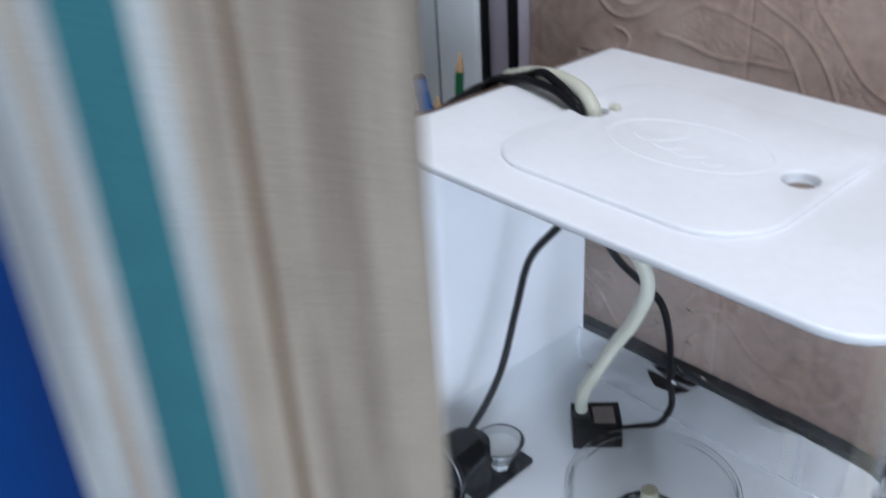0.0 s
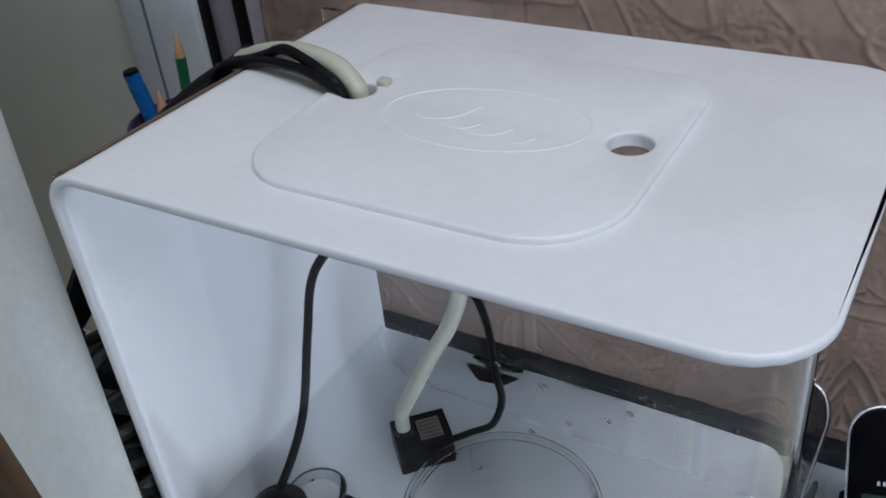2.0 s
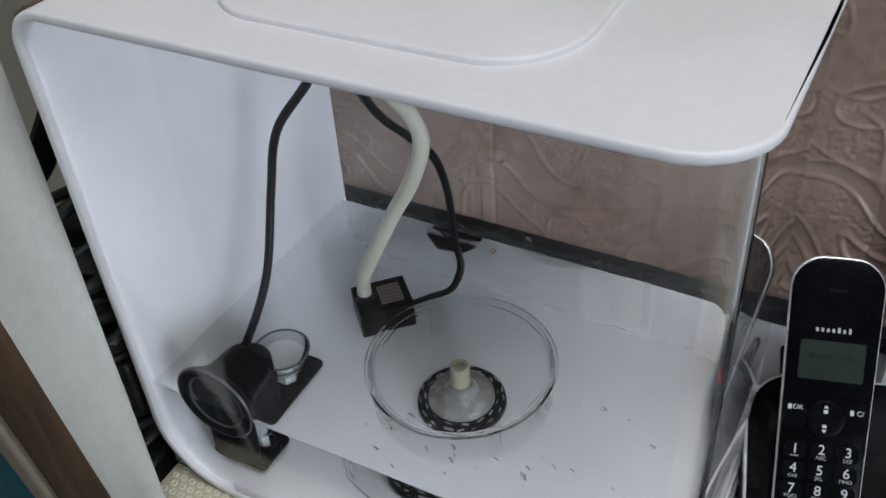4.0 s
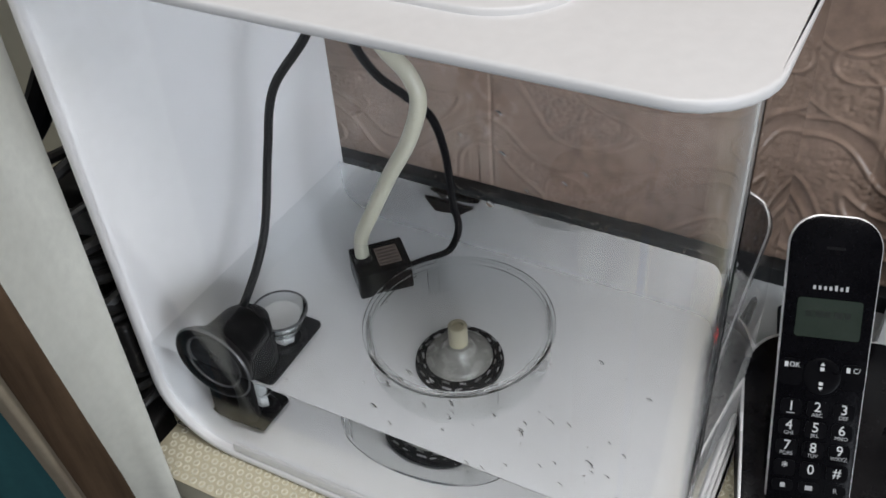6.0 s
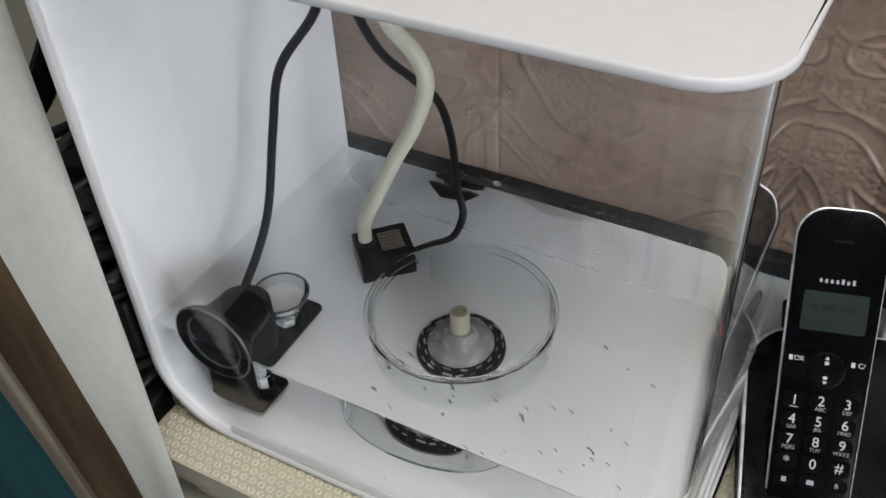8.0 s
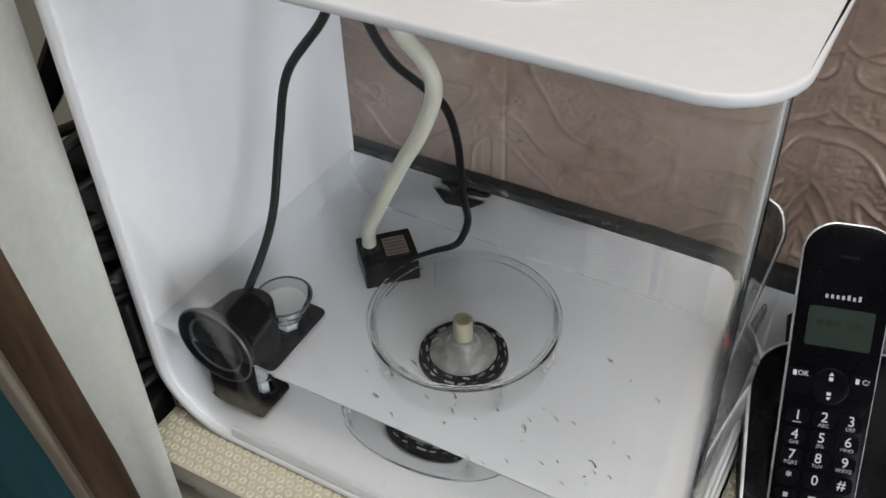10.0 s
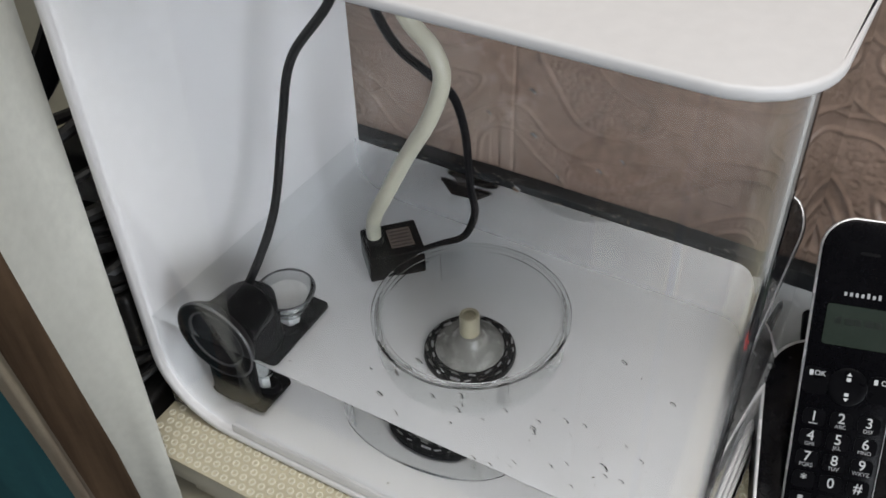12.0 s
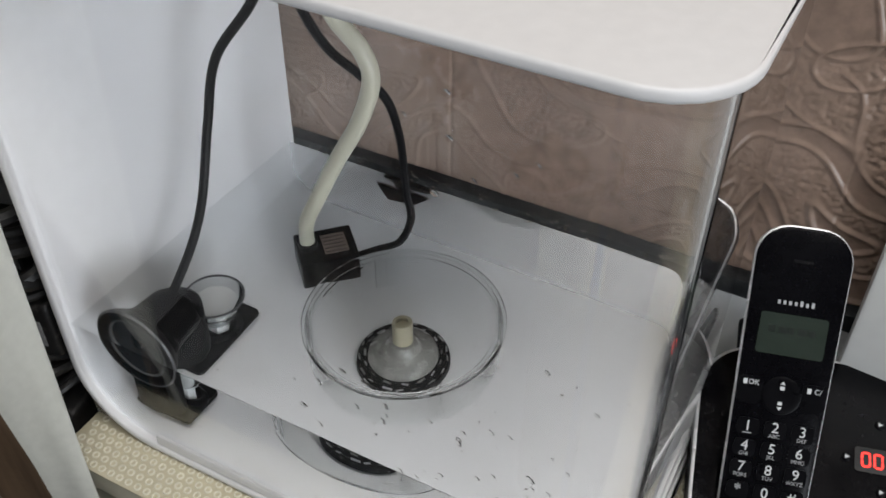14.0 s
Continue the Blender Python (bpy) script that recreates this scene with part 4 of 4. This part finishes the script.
part("symbol", box(-0.0010, 0.0010, -0.0046, -0.0030, 0.0002, 0.0005), M_INK, nav)
for a, tx in ((-0.0148, "OK"), (0.0150, "C/")):
    kk = part("soft_key", prism(round_rect(a - 0.0058, a + 0.0058, 0.0430, 0.0565, 0.003, 5), 0.0, 0.0002, None), M_KEY, hand)
    letters(tx, 0.0036, pose(a + 0.0014, 0.0535, 0.00026), kk, M_INK, "letters")
    part("symbol", box(a - 0.0035, a - 0.0017, 0.0522, 0.0548, 0.0002, 0.00035), M_INK, kk)
tagged(obj("phone_cable", tube([(0.3185, 0.176, 0.012), (0.3160, 0.187, 0.024), (0.3125, 0.193, 0.040), (0.3105, 0.195, 0.052), (0.3140, 0.1955, 0.044), (0.3220, 0.194, 0.024), (0.325, 0.190, 0.004)], 0.0026, 8), M_BLACK), "thin black phone cable looped behind the base", "cable")

# ---------------------------------------------------------------- beside the tank
cup = empty("pen_cup", pose(-0.063, 0.140, -0.055), "purple knitted pen cup with pens", "pen cup")
part("cup", lathe([(0, 0), (0.030, 0), (0.031, 0.28), (0.0325, 0.298), (0.0300, 0.299), (0.0285, 0.282), (0.0280, 0.01), (0, 0.01)], 32), M_PURPLE, cup, "dark purple fabric cover")


def stick(name, foot, top, r, body, tipm, label, cat, tip):
    e = empty(name, label=label, category=cat)
    f0, t0 = Vector(foot), Vector(top)
    m = Matrix.Translation(f0) @ (t0 - f0).to_track_quat("Z", "Y").to_matrix().to_4x4()
    L = (t0 - f0).length
    b = lathe([(0, 0), (r, 0), (r, L - tip), (r * 0.98, L - tip)], 6 if tip > 0.01 else 16)
    b.transform(m)
    part("barrel", b, body, e)
    b = lathe([(r, L - tip), (r * (0.25 if tip > 0.01 else 0.9), L - 0.001), (0, L)], 12)
    b.transform(m)
    part("tip", b, tipm, e)
    return e


stick("blue_pen", (-0.066, 0.143, 0.12), (-0.0865, 0.1310, 0.2745), 0.0046, M_BLUE, M_BLACK, "bright blue ballpoint pen with a dark end", "pen", 0.003)
stick("green_pencil", (-0.071, 0.142, 0.12), (-0.0650, 0.1515, 0.2900), 0.0032, M_GREEN, M_WOODTIP, "green sharpened wooden pencil", "pencil", 0.014)
stick("brown_pencil", (-0.075, 0.134, 0.12), (-0.0750, 0.1370, 0.2600), 0.0036, M_BROWNBOARD, M_WOODTIP, "short brown wooden pencil", "pencil", 0.012)
# dark heap of plugs and coiled leads in the gap
for k, (x, y, z, sx, sy, sz, rz) in enumerate(((-0.040, 0.030, -0.055, 0.045, 0.07, 0.05, 8), (-0.042, 0.036, -0.005, 0.040, 0.06, 0.04, -12), (-0.040, 0.030, 0.0352, 0.040, 0.06, 0.04, 15), (-0.046, 0.045, 0.0754, 0.036, 0.055, 0.035, -6), (-0.085, 0.060, -0.055, 0.045, 0.09, 0.065, 4), (-0.088, 0.062, 0.0102, 0.042, 0.085, 0.06, -7), (-0.084, 0.060, 0.0704, 0.040, 0.08, 0.055, 5), (-0.047, 0.050, 0.1106, 0.034, 0.050, 0.04, 12))):
    ad = empty("plug_adapter", pose(x, y, z, 0, 0, rz), "dusty black power adapter in a heap of leads", "adapter", "adapters beside the tank")
    part("body", box(-sx / 2, sx / 2, -sy / 2, sy / 2, 0, sz, 0.004, 3), M_DUSTBLACK, ad)
    part("label", box(-sx / 3, sx / 3, -sy / 2 - 0.0006, -sy / 2 - 0.0001, sz * 0.25, sz * 0.7), M_GREYWORN, ad)
rl = random.Random(11)
for k in range(13):
    zc = 0.0 + 0.0145 * k
    pts = []
    ph, rx, ry = rl.uniform(0, 6), rl.uniform(0.018, 0.026), rl.uniform(0.03, 0.045)
    for j in range(13):
        a = ph + j * 0.62
        pts.append((-0.040 + rx * math.cos(a) + rl.uniform(-0.002, 0.002), 0.028 + ry * math.sin(a), zc + 0.010 * math.sin(a * 1.3 + k) + rl.uniform(-0.003, 0.003)))
    tagged(obj("coiled_lead", tube(pts, rl.choice((0.0026, 0.0034, 0.0042)), 8, per=6), M_DUSTBLACK), "black lead coiled in a heap beside the tank", "cable", "leads beside the tank")
tagged(obj("black_strap", tube([(-0.012, 0.040, 0.262), (-0.018, 0.028, 0.238), (-0.034, 0.018, 0.206), (-0.055, 0.010, 0.172), (-0.064, 0.012, 0.115)], 0.0078, 10), M_BLACK), "thick black lead hanging beside the tank", "cable")
tagged(obj("thick_lead", tube([(-0.012, 0.150, 0.284), (-0.0060, 0.134, 0.2860), (-0.0070, 0.112, 0.2850), (-0.0085, 0.092, 0.281), (-0.0110, 0.070, 0.273), (-0.015, 0.052, 0.258), (-0.022, 0.040, 0.23)], 0.0068, 12), M_BLACK), "bundle of black leads over the tank edge", "cable")
tagged(obj("thin_lead", tube([(-0.026, 0.148, 0.270), (-0.0200, 0.128, 0.280), (-0.0200, 0.106, 0.277), (-0.0215, 0.086, 0.269), (-0.0250, 0.068, 0.256), (-0.031, 0.052, 0.235)], 0.0046, 10), M_DUSTBLACK), "dusty black lead beside the tank edge", "cable")


# ---- curtains: cloth in vertical bands, drawn between a way at 0.3 m and a way at table height
def cloth(name, high, low, bands, z0, z1, label, nz=30, wave=0.001, thick=0.0012):
    e = empty(name, label=label, category="curtain", group="striped curtains")
    hw, lw = spline([(*p, 0.3) for p in high], 12), spline([(*p, 0.0) for p in low], 12)
    at = lambda way, s: way[min(int(s * (len(way) - 1)), len(way) - 2)].lerp(way[min(int(s * (len(way) - 1)), len(way) - 2) + 1], s * (len(way) - 1) - min(int(s * (len(way) - 1)), len(way) - 2))
    d0 = (hw[-1] - hw[0]).normalized()
    nrm = Vector((-d0.y, d0.x, 0))
    for lo, hi, material, bn in bands:
        n = max(3, int((hi - lo) * 60))
        bm = bmesh.new()
        grids = []
        for back in (0, 1):
            g = []
            for k in range(n + 1):
                s = lo + (hi - lo) * k / n
                a, c = at(hw, s), at(lw, s)
                col = []
                for j in range(nz + 1):
                    z = z0 + (z1 - z0) * j / nz
                    p = c.lerp(a, max(-0.1, min(1.25, z / 0.3)))
                    off = wave * (math.sin(s * 37 + z * 5) + 0.6 * math.sin(z * 31 + s * 19) + 0.5 * math.sin(z * 67 - s * 43)) + back * thick
                    col.append(bm.verts.new((p.x + nrm.x * off, p.y + nrm.y * off, z)))
                g.append(col)
            grids.append(g)
        vf, vb = grids
        for a in range(n):
            for j in range(nz):
                bm.faces.new((vf[a][j], vf[a + 1][j], vf[a + 1][j + 1], vf[a][j + 1]))
                bm.faces.new((vb[a][j], vb[a][j + 1], vb[a + 1][j + 1], vb[a + 1][j]))
        for c in (0, n):
            for j in range(nz):
                bm.faces.new((vf[c][j], vf[c][j + 1], vb[c][j + 1], vb[c][j]))
        for a in range(n):
            for j in (0, nz):
                bm.faces.new((vf[a][j], vf[a + 1][j], vb[a + 1][j], vb[a][j]))
        part(bn, bm, material, e, smooth=60)
    return e


cloth("curtain", [(-0.036, 0.018), (0.000, -0.066), (-0.026, -0.082), (-0.040, -0.090), (-0.10, -0.115), (-0.20, -0.13)],
      [(0.030, -0.030), (0.009, -0.043), (-0.015, -0.056), (-0.026, -0.062), (-0.085, -0.09), (-0.19, -0.12)],
      [(0.0, 0.2, M_LINING, "white_band"), (0.2, 0.4, M_BROWNCLOTH, "brown_band"), (0.4, 0.6, M_FABRIC, "beige_band"), (0.6, 0.8, M_TEAL, "teal_band"), (0.8, 1.0, M_FABRIC, "beige_band")],
      -0.70, 0.95, "striped curtain drawn aside, white, brown and teal")
EX, EY, DX, DY = 0.3522, -0.2438, -0.66, -0.75
edge = [(EX + DX * s, EY + DY * s) for s in (0, 0.03, 0.08, 0.15, 0.25, 0.4)]
cloth("curtain", edge, edge,
      [(0.0, 0.097, M_FINEBEIGE, "beige_band"), (0.097, 0.104, M_BROWNCLOTH, "brown_line"), (0.104, 0.132, M_FINEBEIGE, "beige_band"), (0.132, 0.148, M_FINEGREY, "white_band"), (0.148, 0.181, M_TEAL, "teal_band"),
       (0.181, 0.193, M_FINEGREY, "white_band"), (0.193, 0.200, M_FABRIC, "beige_line"), (0.200, 0.222, M_FINEGREY, "white_band"), (0.222, 0.5, M_BLUECLOTH, "blue_band"), (0.5, 1.0, M_FABRIC, "beige_band")],
      -0.70, 0.95, "striped curtain with beige, teal, white and blue bands", nz=60, wave=0.0004, thick=0.0006)
